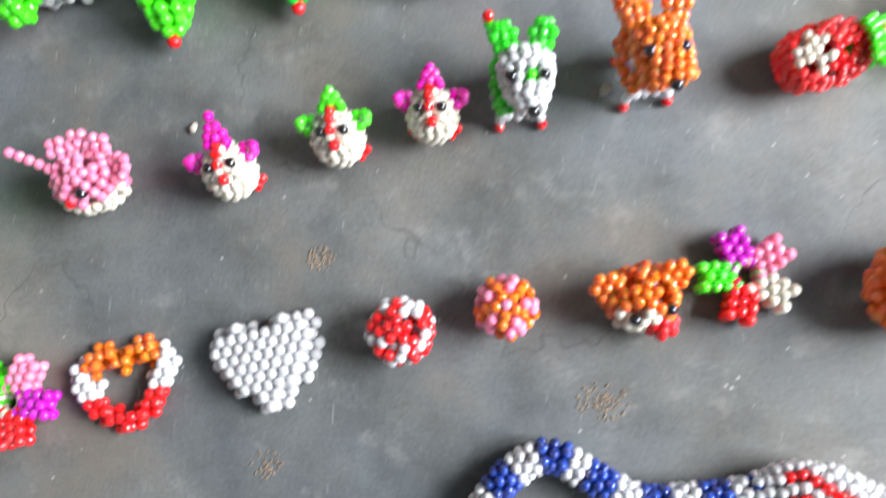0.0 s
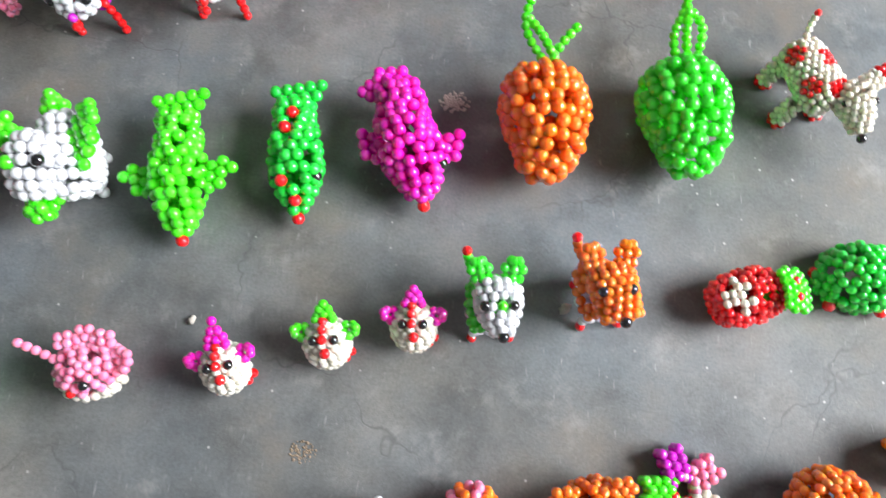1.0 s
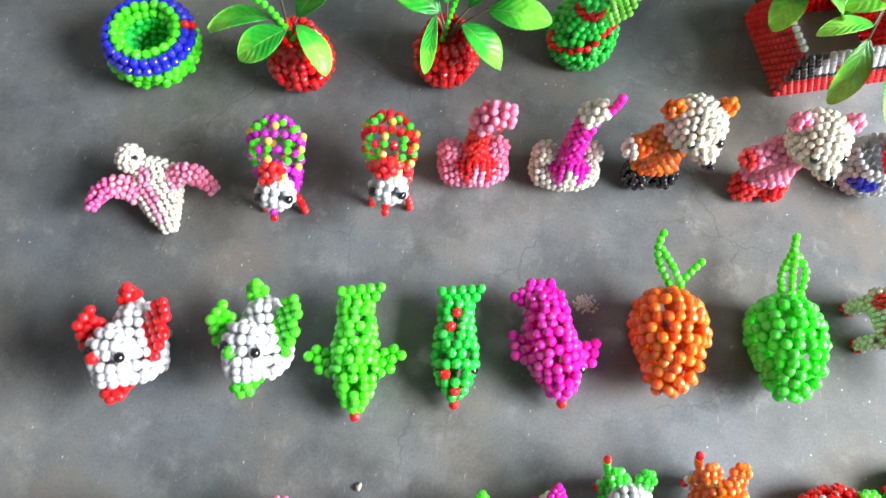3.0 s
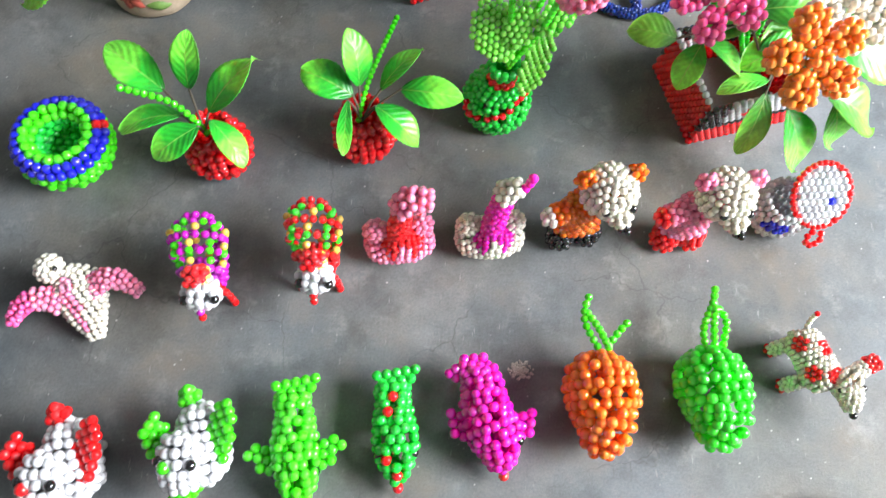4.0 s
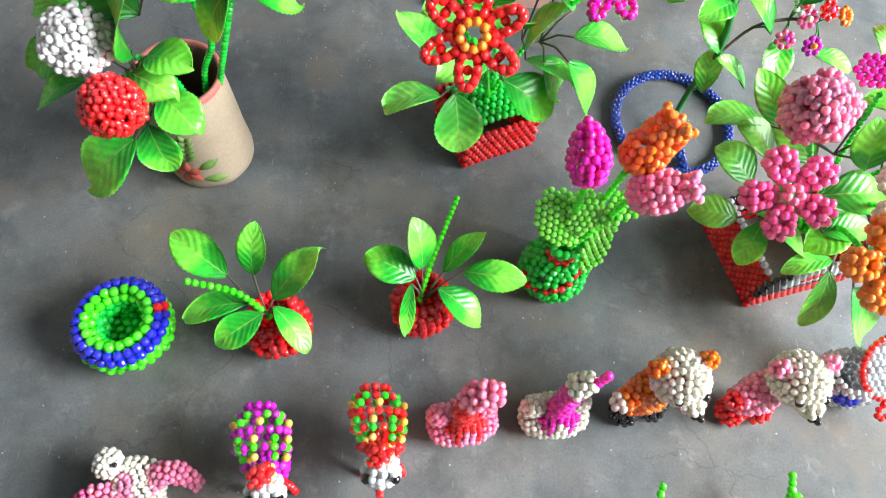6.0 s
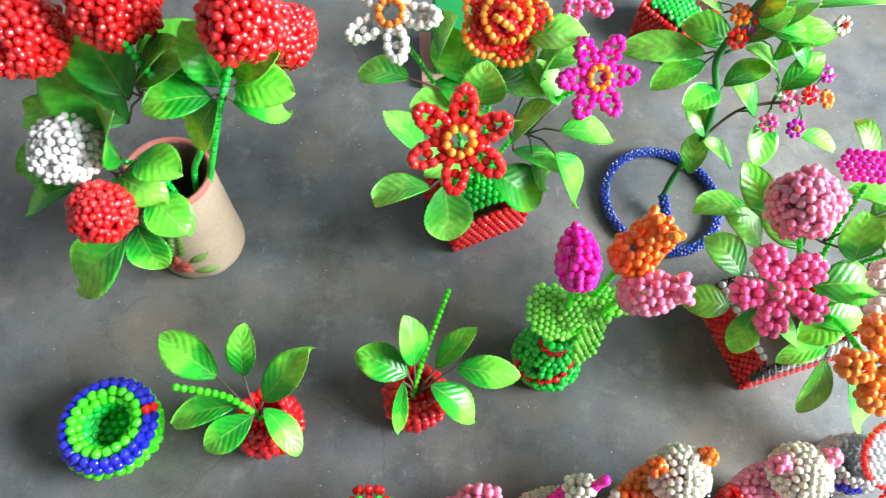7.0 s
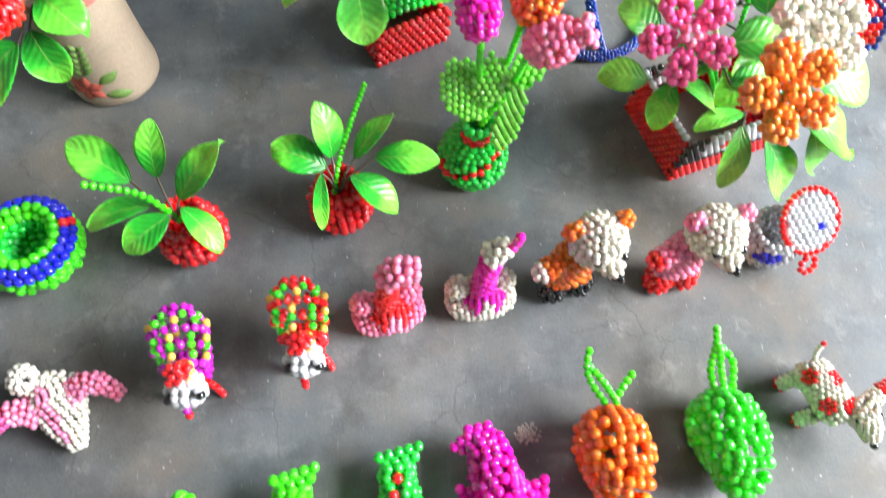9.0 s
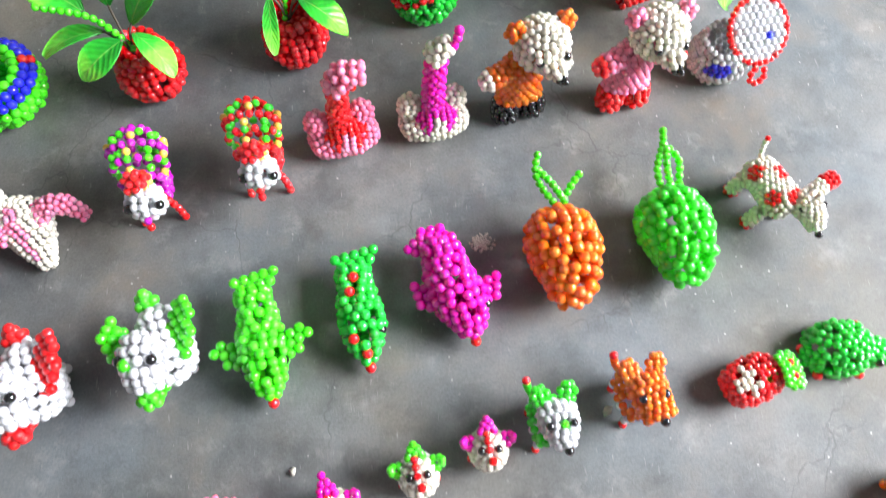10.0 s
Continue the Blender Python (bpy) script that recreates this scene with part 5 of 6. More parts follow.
bouquet = plant_base("flower_bouquet", "bead flowers with silk leaves rising from a red bead planter", "artificial flowers")
B0 = (0.022, 0.896, 0.064)
leaves(bouquet, [
    (-0.031, 0.855, 0.11, -0.088, 0.844, 0.1),
    (-0.017, 0.859, 0.11, -0.009, 0.822, 0.06),
    (0.028, 0.862, 0.13, 0.08, 0.846, 0.1),
    (-0.042, 0.852, 0.17, -0.066, 0.877, 0.18),
    (0.045, 0.883, 0.15, 0.074, 0.889, 0.2),
    (0.087, 0.884, 0.17, 0.141, 0.883, 0.16),
    (0.086, 0.873, 0.15, 0.116, 0.844, 0.1),
    (0.066, 0.88, 0.14, 0.085, 0.874, 0.1),
    (0.009, 0.886, 0.2, 0.008, 0.886, 0.24),
    (0.022, 0.914, 0.2, 0.051, 0.904, 0.2),
    (-0.031, 0.92, 0.19, -0.01, 0.915, 0.18),
    (-0.055, 0.913, 0.2, -0.09, 0.925, 0.19),
    (-0.029, 0.939, 0.2, -0.017, 0.94, 0.25),
    (0.046, 0.927, 0.24, 0.084, 0.919, 0.25),
    (0.067, 0.916, 0.2, 0.076, 0.915, 0.23),
    (0.086, 0.907, 0.18, 0.064, 0.92, 0.2),
], [B0, (0.015, 0.885, 0.13), (0.045, 0.905, 0.14), (0.0, 0.91, 0.17), (0.06, 0.895, 0.15)], 0.72, (LEAF_LIGHT, LEAF_LIGHT, LEAF, LEAF_LIGHT))
for top in ((-0.010, 0.830, 0.215), (-0.070, 0.951, 0.225), (0.026, 0.943, 0.235), (0.100, 0.902, 0.215)):
    top = Vector(top)
    bead_stem(bouquet, [B0, (Vector(B0) + top) / 2 + Vector((0, 0.012, 0.01)), top], 0.0056, "mint", "stem", "green bead stem")
leaves(bouquet, [
    (0.010, 0.870, 0.140, -0.030, 0.850, 0.150), (0.040, 0.900, 0.160, 0.020, 0.870, 0.190), (0.050, 0.890, 0.130, 0.090, 0.865, 0.130), (0.000, 0.905, 0.170, -0.045, 0.900, 0.175),
    (0.030, 0.915, 0.180, 0.060, 0.955, 0.210), (0.000, 0.920, 0.190, -0.030, 0.960, 0.215), (0.060, 0.930, 0.200, 0.110, 0.945, 0.215),
], [B0, (0.015, 0.885, 0.13), (0.045, 0.905, 0.14), (0.0, 0.91, 0.17)], 0.70, (LEAF_LIGHT, LEAF_DARK, LEAF), TWIG, 0.055)
blossom(bouquet, (-0.012, 0.824, 0.228), (-0.05, -0.75, 0.7), 6, 0.041, 0.0082, "red", "apricot", 0.5, 0.2, "red bead flower with an orange ring")
blossom(bouquet, (-0.070, 0.951, 0.236), (-0.2, -0.5, 0.8), 5, 0.042, 0.0076, "pearl", "apricot", 0.2, 0.2, "pearl white bead flower")
blossom(bouquet, (0.104, 0.898, 0.226), (0.25, -0.7, 0.7), 6, 0.036, 0.0068, "magenta", "apricot", 0.9, 0.2, "magenta bead flower")
blossom(bouquet, (0.095, 0.990, 0.240), (0.2, -0.5, 0.8), 5, 0.034, 0.0062, "rose", "rose", 0.3, 0.2, "pink bead flower")
rose = []
for ring, (count, out, tilt, wide, tall) in enumerate(((5, 0.022, 0.45, 0.0185, 0.0175), (4, 0.012, 1.0, 0.0140, 0.0140), (2, 0.005, 1.35, 0.0085, 0.0110))):
    for k in range(count):
        a = 2 * math.pi * k / count + 0.5 * ring
        e, side = Vector((math.cos(a), math.sin(a), 0)), Vector((-math.sin(a), math.cos(a), 0))
        rise = e * math.cos(tilt) + Vector((0, 0, math.sin(tilt)))
        mid = e * out + Vector((0, 0, 0.004 + 0.006 * ring))
        rose += patch(mid, side, rise, lambda p, q: (p / wide) ** 2 + (q / tall) ** 2 < 0.80, 0.03, 0.0066, "red", -0.004)
        edge = max(8, round(math.pi * (wide + tall) / 0.0068))
        for g in range(edge):
            b = 6.2832 * g / edge
            if math.sin(b) > -0.55:
                rose.append((mid + side * (wide * math.cos(b)) + rise * (tall * math.sin(b)) + Vector((0, 0, 0.002)), "apricot"))
joined_beads("rose_head", turned_to(rose, (0.026, 0.943, 0.240), (0, -0.55, 0.8)), 0.0066, bouquet, "orange-edged red bead rose")


def wide_front(i, k):
    return "deep_red" if k < 0.38 else "black" if k < 0.5 or i < 0.15 else ("red" if abs(i - 0.45) < 0.10 and 0.6 < k < 0.85 else "clear")


bead_box("bead_planter", (0.303, 0.688), 18, 0.118, 0.095, 0.060, 0.0074, wide_front, lambda i, k: "clear" if k > 0.97 else "deep_red", "red bead planter with a black and silver pattern")
bush = plant_base("flower_bush", "pastel bead flowers and silk leaves in a patterned planter", "artificial flowers")
P0 = (0.345, 0.750, 0.055)
leaves(bush, [
    (0.270, 0.805, 0.155, 0.219, 0.815, 0.150, 0.62),
    (0.272, 0.792, 0.170, 0.245, 0.828, 0.200, 0.50),
    (0.254, 0.749, 0.140, 0.233, 0.772, 0.150, 0.70),
    (0.253, 0.732, 0.110, 0.211, 0.739, 0.110, 0.70),
    (0.276, 0.729, 0.110, 0.261, 0.698, 0.080, 0.55),
    (0.272, 0.719, 0.125, 0.308, 0.694, 0.110, 0.75),
    (0.343, 0.717, 0.130, 0.306, 0.697, 0.120, 0.75),
    (0.334, 0.694, 0.110, 0.289, 0.683, 0.100, 0.42),
    (0.336, 0.688, 0.100, 0.328, 0.650, 0.050, 0.45),
    (0.354, 0.672, 0.100, 0.384, 0.636, 0.050, 0.60),
    (0.309, 0.736, 0.150, 0.368, 0.741, 0.150, 0.62),
    (0.338, 0.751, 0.170, 0.332, 0.773, 0.200, 0.70),
    (0.390, 0.761, 0.160, 0.367, 0.779, 0.180, 0.70),
    (0.278, 0.781, 0.140, 0.262, 0.790, 0.150, 0.80),
    (0.393, 0.675, 0.110, 0.409, 0.653, 0.070, 0.60),
    (0.355, 0.823, 0.200, 0.344, 0.846, 0.220, 0.45),
    (0.383, 0.797, 0.190, 0.356, 0.806, 0.190, 0.50),
    (0.316, 0.710, 0.130, 0.350, 0.716, 0.130, 0.60),
], [P0, (0.31, 0.745, 0.12), (0.345, 0.735, 0.13), (0.33, 0.78, 0.15)], 0.66, (LEAF_LIGHT, LEAF, LEAF_LIGHT, LEAF_OLIVE, LEAF), TWIG, 0.046)
leaves(bush, [
    (0.395, 0.735, 0.120, 0.470, 0.722, 0.095), (0.379, 0.677, 0.120, 0.440, 0.667, 0.085), (0.400, 0.760, 0.140, 0.460, 0.775, 0.150), (0.380, 0.790, 0.150, 0.430, 0.830, 0.170),
    (0.330, 0.790, 0.120, 0.300, 0.830, 0.130), (0.365, 0.705, 0.115, 0.420, 0.700, 0.105), (0.320, 0.760, 0.115, 0.290, 0.745, 0.110), (0.350, 0.745, 0.130, 0.330, 0.715, 0.125),
], [P0, (0.37, 0.74, 0.12)], 0.64, (LEAF_LIGHT, LEAF_OLIVE, LEAF))
for top in ((0.256, 0.716, 0.175), (0.278, 0.778, 0.200), (0.341, 0.803, 0.205), (0.349, 0.703, 0.185), (0.312, 0.655, 0.185), (0.375, 0.755, 0.185), (0.432, 0.736, 0.160)):
    top = Vector(top)
    bead_stem(bush, [P0, (Vector(P0) + top) / 2 + Vector((0, 0.01, 0.015)), top], 0.0052, "mint", "stem", "green bead stem")
blossom(bush, (0.255, 0.713, 0.188), (-0.15, -0.6, 0.8), 5, 0.038, 0.0078, "rose", "pink", 0.95, 0.12, "pink pearl star flower", True)
bloom_ball(bush, (0.278, 0.778, 0.213), 0.024, 0.0072, "pink", "ball of pink bead florets")
for sx in (-1, 1):
    wing = patch((0.350 + sx * 0.020, 0.803 - sx * 0.006, 0.224), (1, -0.2, -0.15 * sx), (0.1, 1, 0.5), lambda a, b: (a / 0.021) ** 2 + (b / 0.016) ** 2 < 1, 0.03, 0.0062, "purple" if sx > 0 else "magenta", 0.004)
    joined_beads("butterfly_wing", wing, 0.0062, bush, "magenta bead butterfly wing")
joined_beads("butterfly_head", string([(0.372, 0.815, 0.226), (0.378, 0.830, 0.232), (0.382, 0.838, 0.236)], 0.0062, lambda p, s, deg: "apricot" if s > 0.4 else "magenta") + spot(0.386, 0.836, 0.238, "orange") + spot(0.380, 0.842, 0.238, "orange"), 0.0066, bush, "orange bead butterfly head")
blossom(bush, (0.349, 0.703, 0.200), (0.1, -0.4, 0.9), 6, 0.040, 0.0074, "cream", "cream", 0.2, 0.15, "cream pearl flower", True)
blossom(bush, (0.312, 0.650, 0.200), (0.05, -0.55, 0.8), 5, 0.038, 0.0078, "apricot", "apricot", 0.6, 0.15, "orange pearl flower", True)
blossom(bush, (0.385, 0.757, 0.205), (0.3, -0.3, 0.9), 6, 0.036, 0.0066, "red", "cream", 0.1, 0.2, "red bead flower")
for sx in (-1, 1):
    wing = patch((0.438 + sx * 0.019, 0.738, 0.172), (1, 0, -0.2 * sx), (0, 1, 0.4), lambda a, b: (a / 0.019) ** 2 + (b / 0.024) ** 2 < 1, 0.03, 0.0062, lambda p, s, deg: "red" if (p.x / 0.013) ** 2 + (p.y / 0.017) ** 2 < 1 and abs(p.y) > 0.004 else "navy", 0.004)
    joined_beads("butterfly_wing", wing, 0.0062, bush, "navy and red bead butterfly wing")
joined_beads("butterfly_body", string([(0.438, 0.715, 0.178), (0.438, 0.738, 0.180), (0.436, 0.765, 0.182)], 0.006, "rose"), 0.006, bush, "pink bead butterfly body")

# ring stand with a vine
stand = Toy()
ring_path = [(0.068 * math.cos(a), 0.072 * math.sin(a), 0.006) for a in np.linspace(0, 2 * math.pi, 25)]
stand.add("ring", tube([(*p, 0.0042, 0.0042) for p in ring_path], 0.0048, "navy"), 0.0048, "ring of blue crystal beads", False)
stand.add("upright", tube([(0.006, -0.068, 0.006, 0.0042, 0.0042), (0.002, -0.035, 0.010, 0.0042, 0.0042), (-0.003, -0.005, 0.022, 0.0042, 0.0042)], 0.0048, "navy"), 0.0048, "blue crystal bead bar", False)
stand.place("bead_ring_stand", 0.250, 0.917, 0, "blue crystal bead ring stand lying on the floor", "stand")
vine = plant_base("flowering_vine", "leafy silk vine with tiny bead flowers on a ring stand", "artificial plant")
VS = [(0.247, 0.913, 0.020), (0.256, 0.930, 0.05), (0.270, 0.943, 0.09), (0.269, 0.961, 0.14), (0.257, 0.978, 0.18), (0.272, 0.992, 0.22), (0.281, 0.998, 0.24)]
rod("vine_stem", smooth_path(VS, 5), 0.0036, STEM, vine, "green taped stem", 8)
BR = [(0.300, 0.962, 0.12), (0.335, 0.967, 0.13), (0.365, 0.966, 0.13)]
rod("branch", smooth_path([(0.270, 0.945, 0.092), *BR], 4), 0.0018, TWIG, vine, "dark wire branch")
BR2 = [(0.300, 0.995, 0.19), (0.340, 1.012, 0.195), (0.396, 1.030, 0.178)]
rod("branch", smooth_path([(0.262, 0.980, 0.185), *BR2], 4), 0.0018, STEM, vine, "green wire branch")
leaves(vine, [
    (0.260, 0.913, 0.070, 0.268, 0.947, 0.090, 0.55),
    (0.270, 0.942, 0.100, 0.255, 0.968, 0.120, 0.60),
    (0.309, 0.922, 0.070, 0.269, 0.938, 0.100, 0.40),
    (0.334, 0.959, 0.115, 0.322, 0.908, 0.090, 0.55),
    (0.383, 0.958, 0.090, 0.426, 0.947, 0.080, 0.60),
    (0.319, 0.955, 0.120, 0.287, 0.979, 0.150, 0.70),
    (0.335, 0.977, 0.150, 0.295, 0.998, 0.180, 0.60),
    (0.277, 0.997, 0.180, 0.226, 1.016, 0.190, 0.62),
    (0.253, 0.994, 0.170, 0.167, 1.006, 0.160, 0.36),
    (0.256, 0.992, 0.160, 0.202, 0.972, 0.140, 0.50),
    (0.277, 0.980, 0.200, 0.313, 0.997, 0.230, 0.60),
    (0.353, 0.979, 0.170, 0.323, 1.002, 0.200, 0.40),
    (0.362, 1.034, 0.200, 0.452, 1.046, 0.200, 0.32),
    (0.282, 0.990, 0.220, 0.278, 0.987, 0.250, 0.60),
    (0.249, 0.996, 0.220, 0.213, 0.995, 0.240, 0.60),
    (0.322, 0.989, 0.170, 0.346, 1.000, 0.200, 0.40),
], VS + BR + BR2, 0.60, (LEAF_LIGHT, LEAF, LEAF_LIGHT, LEAF_DARK), STEM, 0.048)
leaves(vine, [
    (0.275, 0.970, 0.150, 0.320, 0.985, 0.165), (0.268, 0.965, 0.150, 0.240, 0.945, 0.150), (0.280, 0.990, 0.205, 0.330, 0.985, 0.215), (0.310, 1.000, 0.195, 0.350, 0.990, 0.205),
    (0.300, 0.990, 0.205, 0.340, 1.004, 0.230), (0.322, 0.996, 0.190, 0.372, 0.998, 0.200), (0.335, 0.968, 0.150, 0.368, 0.988, 0.180), (0.286, 0.985, 0.215, 0.318, 0.968, 0.215),
], VS + BR + BR2, 0.60, (LEAF, LEAF_DARK, LEAF_LIGHT), STEM, 0.050)
for c, n, col, heart in (((0.343, 0.971, 0.145), (0, -0.6, 0.8), "cream", "red"), ((0.368, 0.966, 0.146), (0.2, -0.6, 0.8), "red", "rose"), ((0.394, 0.972, 0.134), (0.5, -0.4, 0.8), "apricot", "apricot"),
                         ((0.329, 0.944, 0.124), (-0.1, -0.6, 0.8), "rose", "purple"), ((0.363, 0.945, 0.116), (0, -0.7, 0.7), "purple", "apricot"), ((0.386, 0.989, 0.154), (0.3, -0.3, 0.9), "purple", "cream"),
                         ((0.400, 1.032, 0.180), (0.2, -0.6, 0.7), "cream", "red"), ((0.280, 0.992, 0.214), (0.2, -0.6, 0.7), "purple", "red"), ((0.267, 0.980, 0.204), (0, -0.6, 0.7), "red", "orange"),
                         ((0.263, 0.990, 0.224), (0, -0.5, 0.8), "orange", "orange"), ((0.229, 0.999, 0.232), (0, -0.5, 0.8), "pink", "cream"), ((0.350, 0.962, 0.137), (0, -0.8, 0.6), "rose", "cream")):
    pts = ring_of(0.0078, 0.0066, 0.0, col) + [(Vector((0, 0, 0.004)), heart), (Vector((0, 0, -0.003)), col)]
    head = joined_beads("small_flower", turned_to(pts, c, n), 0.0066, vine, f"tiny {col} bead flower")
    s = min((Vector(q) for q in VS + BR + BR2), key=lambda q: (q - Vector(c)).length)
    rod("flower_stalk", [s, (s + Vector(c)) / 2 + Vector((0, 0, 0.004)), Vector(c) - Vector(n) * 0.003], 0.0008, STEM, vine, "", 5)


# ---- clay cup with flowers ----
def lathe(name, profile, mat, parent, label="", seg=48, flutter=0.0):
    verts, faces = [], []
    for r, z in profile:
        for k in range(seg):
            a = 2 * math.pi * k / seg
            e = 1 + flutter * noise.noise(Vector((math.cos(a) * 2, math.sin(a) * 2, z * 30)))
            verts.append((r * e * math.cos(a), r * e * math.sin(a), z))
    for i in range(len(profile) - 1):
        for k in range(seg):
            a, b = i * seg + k, i * seg + (k + 1) % seg
            faces.append((a, b, b + seg, a + seg))
    if profile[0][1] < 0.001:
        faces.append(tuple(reversed(range(seg))))
    if profile[-1][0] < 0.01:
        faces.append(tuple(range((len(profile) - 1) * seg, len(profile) * seg)))
    return mesh_object(name, verts, faces, [mat], parent, label)


CUP = (-0.283, 0.842)
cup = plant_base("clay_cup", "tall buff clay cup with a moulded flower and a red rim", "cup")
cup.matrix_basis = pose(*CUP, 0)
H = 0.138
lathe("cup_wall", [(0.043, 0.0), (0.0465, 0.003), (0.047, 0.012), (0.0455, 0.04), (0.0435, 0.08), (0.0425, 0.115), (0.0425, H - 0.006)], CLAY, cup, "", 56, 0.02)
lathe("cup_rim", [(0.0428, H - 0.008), (0.0432, H - 0.002), (0.0415, H), (0.0388, H - 0.001), (0.0382, H - 0.005)], CLAY_RIM, cup, "red painted rim", 56)
# The lining's dark colour stands in for the shade inside the cup.
lathe("cup_lining", [(0.0405, 0.012), (0.0400, 0.06), (0.0388, H - 0.005), (0.0380, H - 0.005), (0.0385, 0.06), (0.0385, 0.016), (0.001, 0.016)], CLAY_SHADED, cup, "inside of the cup, darkened for its shade")


def on_cup(deg, z, out=0.0):
    r = np.interp(z, [0, 0.012, 0.04, 0.08, 0.115, H], [0.046, 0.047, 0.0455, 0.0435, 0.0425, 0.0425]) + out
    return Vector((r * math.cos(radians(deg)), r * math.sin(radians(deg)), z))


def relief(name, deg, z, turn, ln, wide, mat, label=""):
    """A raised moulded lobe that follows the cup's wall."""
    verts, faces, n, m = [], [], 8, 5
    for i in range(n + 1):
        for j in range(m + 1):
            s, q = i / n, 2 * j / m - 1
            w = wide * math.sin(math.pi * min(1, s * 0.96 + 0.02)) * q
            a, b = s * ln * math.cos(radians(turn)) - w * math.sin(radians(turn)), s * ln * math.sin(radians(turn)) + w * math.cos(radians(turn))
            lift = -0.001 + 0.0042 * (1 - q * q) * math.sin(math.pi * min(1, s * 0.96 + 0.02)) ** 0.5
            verts.append(tuple(on_cup(deg + math.degrees(a / 0.0445), z + b, lift)))
    for i in range(n):
        for j in range(m):
            a = i * (m + 1) + j
            faces.append((a, a + 1, a + m + 2, a + m + 1))
    return mesh_object(name, verts, faces, [mat], cup, label)


for k in range(6):
    relief("moulded_petal", 256, 0.031, 20 + 60 * k, 0.0185, 0.0072, PAINT_RED, "red painted relief petal")
# two moulded fronds: pairs of leaflets up a bent rib, and two leaves by the blossom
for deg, z, lean, size in ((262, 0.052, 78, 0.017), (246, 0.058, 108, 0.015)):
    for k in range(5):
        for side in (-42, 42):
            relief("moulded_leaf", deg + k * 8.0 * math.cos(radians(lean)) * 1.6, z + k * 0.0085 * math.sin(radians(lean)), lean + side, size * (1.0 - 0.10 * k), 0.0038, PAINT_GREEN, "green painted relief leaf")
for deg, z, turn in ((276, 0.022, -12), (274, 0.038, 28), (238, 0.024, 200)):
    relief("moulded_leaf", deg, z, turn, 0.026, 0.0075, PAINT_GREEN, "green painted relief leaf")

cup_flowers = plant_base("ball_flowers", "red and white bead ball flowers in a clay cup", "artificial flowers")
C0 = (CUP[0] + 0.008, CUP[1] - 0.006, 0.03)
leaves(cup_flowers, [
    (-0.314, 0.78, 0.12, -0.368, 0.751, 0.07),
    (-0.307, 0.795, 0.12, -0.291, 0.773, 0.08),
    (-0.35, 0.809, 0.16, -0.402, 0.802, 0.13),
    (-0.3, 0.832, 0.17, -0.258, 0.815, 0.18),
    (-0.293, 0.816, 0.14, -0.267, 0.793, 0.13),
    (-0.319, 0.823, 0.16, -0.289, 0.809, 0.155),
    (-0.311, 0.831, 0.17, -0.297, 0.83, 0.24),
    (-0.218, 0.839, 0.25, -0.266, 0.823, 0.25),
    (-0.213, 0.836, 0.25, -0.228, 0.827, 0.22),
    (-0.202, 0.851, 0.25, -0.153, 0.837, 0.26),
    (-0.202, 0.836, 0.25, -0.166, 0.852, 0.22),
    (-0.212, 0.85, 0.25, -0.23, 0.864, 0.3),
    (-0.202, 0.852, 0.26, -0.172, 0.856, 0.28),
    (-0.272, 0.845, 0.26, -0.235, 0.849, 0.29),
    (-0.279, 0.85, 0.25, -0.25, 0.853, 0.26),
    (-0.363, 0.84, 0.17, -0.401, 0.831, 0.15),
], [(-0.257, 0.850, 0.12), (-0.209, 0.838, 0.245), (-0.239, 0.838, 0.200), (-0.290, 0.815, 0.14), (-0.310, 0.822, 0.155), (-0.275, 0.845, 0.24)], 0.74, (LEAF, LEAF, LEAF, LEAF, LEAF_DARK, LEAF_OLIVE, LEAF_DARK, LEAF, LEAF))
leaves(cup_flowers, [
    (-0.300, 0.850, 0.200, -0.370, 0.880, 0.230), (-0.290, 0.850, 0.230, -0.330, 0.900, 0.270), (-0.270, 0.850, 0.240, -0.240, 0.910, 0.260), (-0.320, 0.835, 0.190, -0.390, 0.860, 0.200),
], [(-0.275, 0.845, 0.24), (-0.310, 0.822, 0.155)], 0.7, (LEAF_DARK, LEAF))
for path in ([C0, (-0.250, 0.848, 0.12), (-0.213, 0.838, 0.24), (-0.190, 0.850, 0.30)], [C0, (-0.262, 0.848, 0.13), (-0.240, 0.838, 0.20), (-0.272, 0.850, 0.29)],
             [C0, (-0.285, 0.835, 0.135), (-0.295, 0.812, 0.150), (-0.318, 0.788, 0.155)], [C0, (-0.290, 0.838, 0.14), (-0.320, 0.830, 0.175), (-0.345, 0.828, 0.185)]):
    bead_stem(cup_flowers, path, 0.0062, "green", "stem", "dark green bead stem")
bloom_ball(cup_flowers, (-0.186, 0.852, 0.312), 0.026, 0.0070, "red", "big ball of red bead florets")
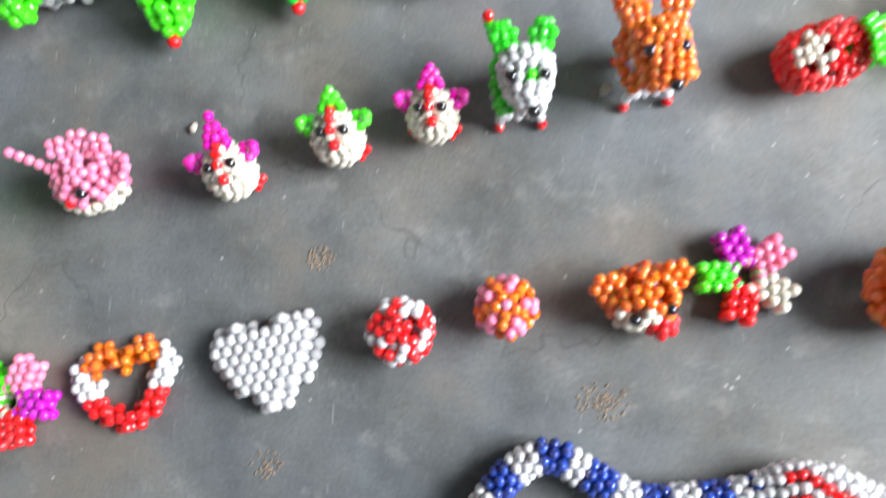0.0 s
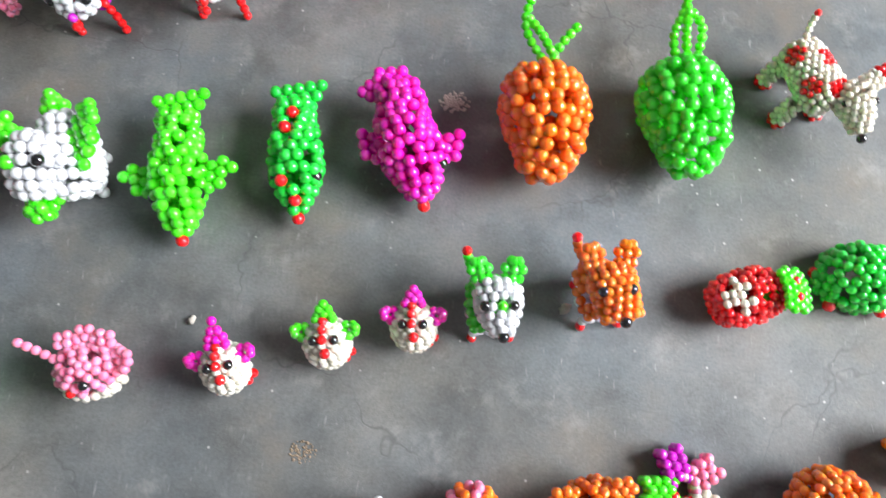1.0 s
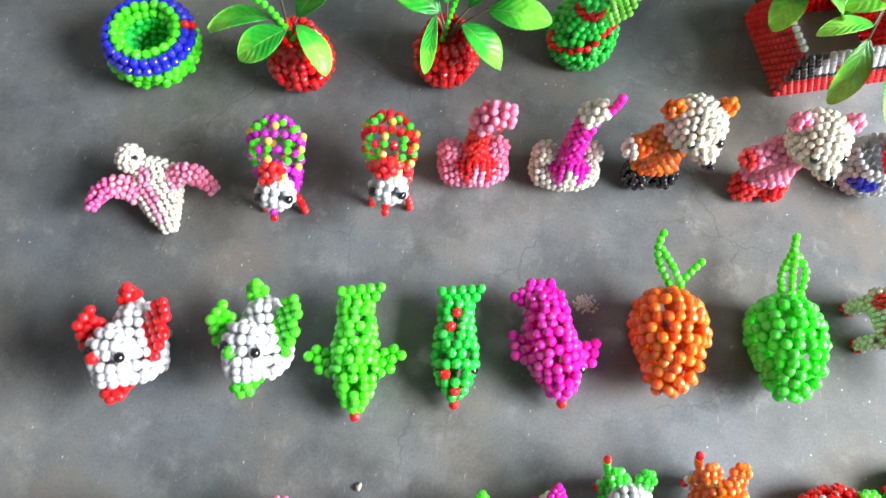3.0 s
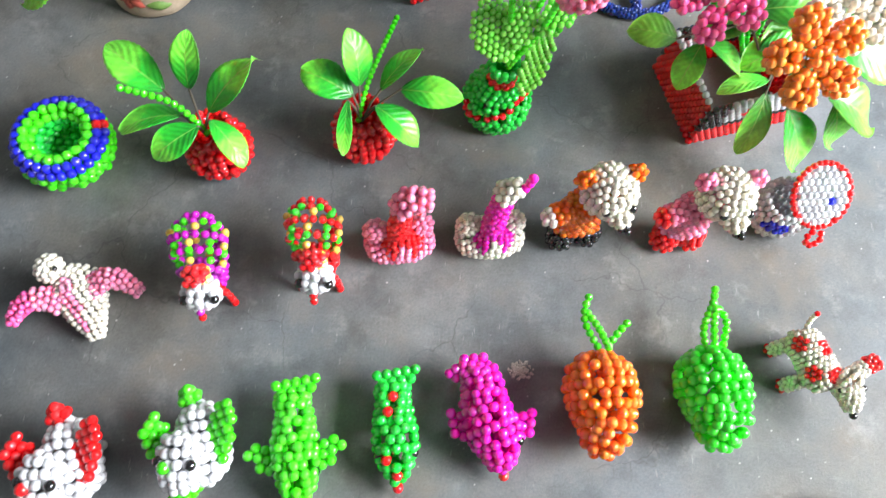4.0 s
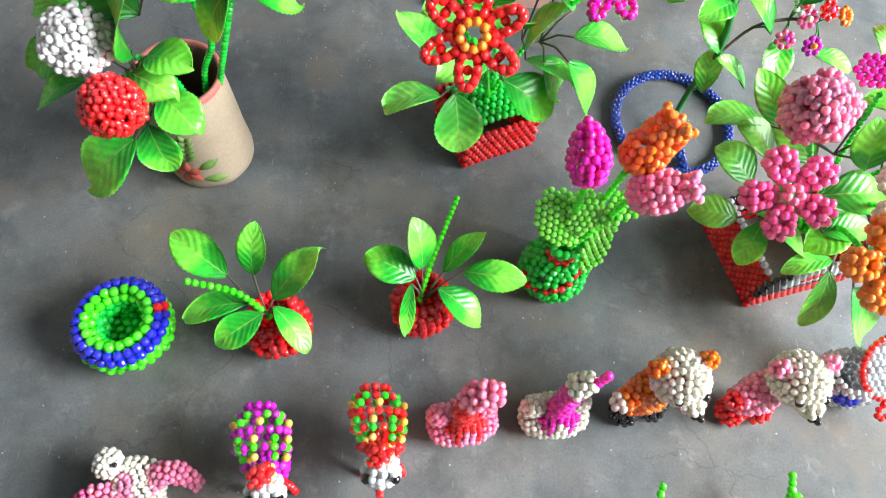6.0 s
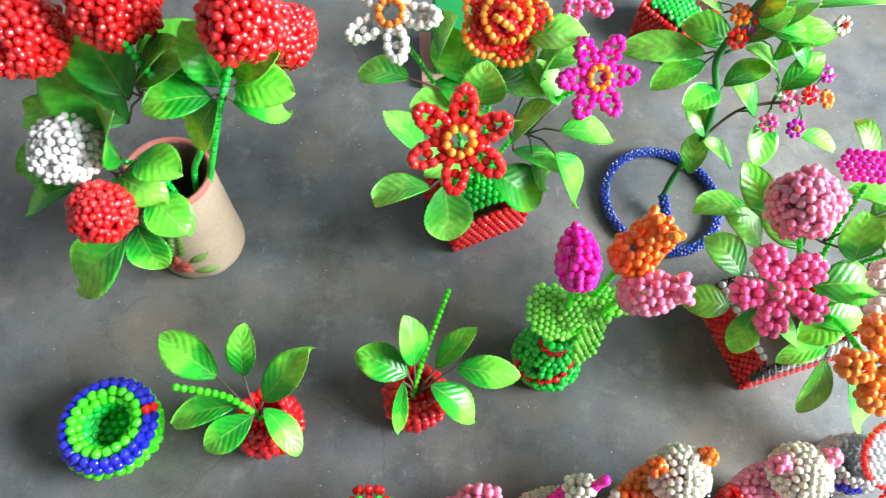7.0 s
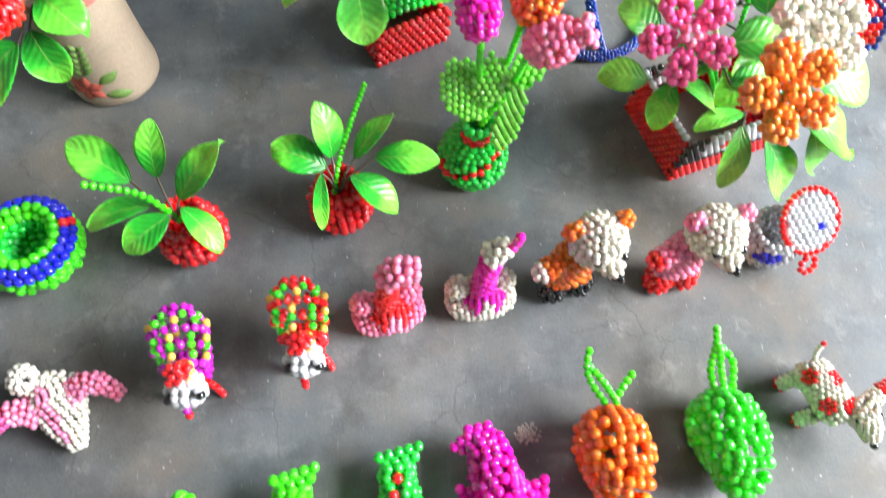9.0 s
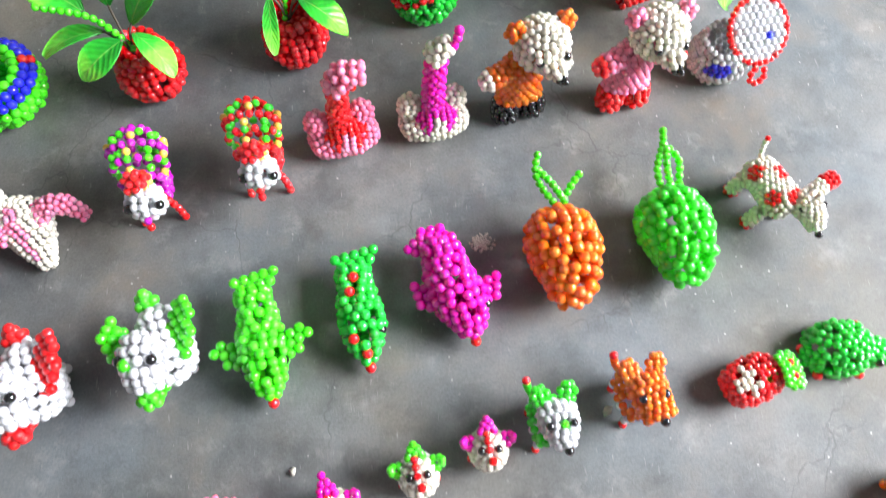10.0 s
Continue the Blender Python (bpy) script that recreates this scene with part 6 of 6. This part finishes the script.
bloom_ball(cup_flowers, (-0.321, 0.784, 0.160), 0.0230, 0.0066, "red", "ball of red bead florets")
bloom_ball(cup_flowers, (-0.347, 0.826, 0.192), 0.0255, 0.0070, "pearl", "ball of white pearl florets")
bloom_ball(cup_flowers, (-0.165, 0.885, 0.270), 0.020, 0.0070, "deep_red", "small ball of dark red beads")
bloom_ball(cup_flowers, (-0.283, 0.875, 0.300), 0.027, 0.0068, "red", "ball of red bead florets")
bloom_ball(cup_flowers, (-0.350, 0.862, 0.280), 0.027, 0.0068, "red", "ball of red bead florets")

# ---- farther back ----
far_box = bead_box("bead_planter", (0.296, 1.146), 40, 0.075, 0.070, 0.050, 0.0080, lambda i, k: "deep_red", lambda i, k: "deep_red", "small red bead planter with a green bead bed")
joined_beads("bed", patch((0.038, 0.035, 0.050), (1, 0, 0), (0, 1, 0), lambda a, b: abs(a) < 0.031 and abs(b) < 0.029, 0.05, 0.0080, "green", 0.012), 0.0080, far_box, "green bead bed")
v, f = box_verts(-0.075, 0.075, -0.045, 0.045, 0.0, 0.014)
tray = plant_base("foam_block", "green foam block on a pale pink card", "block")
tray.matrix_basis = pose(0.030, 1.135, 0, 0, 0, 4)
mesh_object("card", v, f, [PINK_BOARD], tray, "pale pink card", False)
v, f = box_verts(-0.060, 0.060, -0.034, 0.034, 0.014, 0.085)
block = mesh_object("foam", v, f, [GREEN_FOAM], tray, "green foam", False)
bev = block.modifiers.new("bevel", "BEVEL")
bev.width, bev.segments = 0.004, 2


# ---- each plant leans a little as it rises ----
for name, side, back in (("silk_sprig", 0.020, -0.040), ("bead_tulips", -0.005, -0.059), ("flower_bouquet", 0.010, -0.078), ("flower_bush", -0.043, -0.056), ("flowering_vine", -0.035, -0.092), ("ball_flowers", 0.064, -0.077)):
    lean = Matrix(((1, 0, side, 0), (0, 1, back, 0), (0, 0, 1.085, 0), (0, 0, 0, 1)))
    for plant in [ob for ob in scene.objects if ob.name.split(".")[0] == name]:
        for piece in plant.children_recursive:
            piece.data.transform(lean)
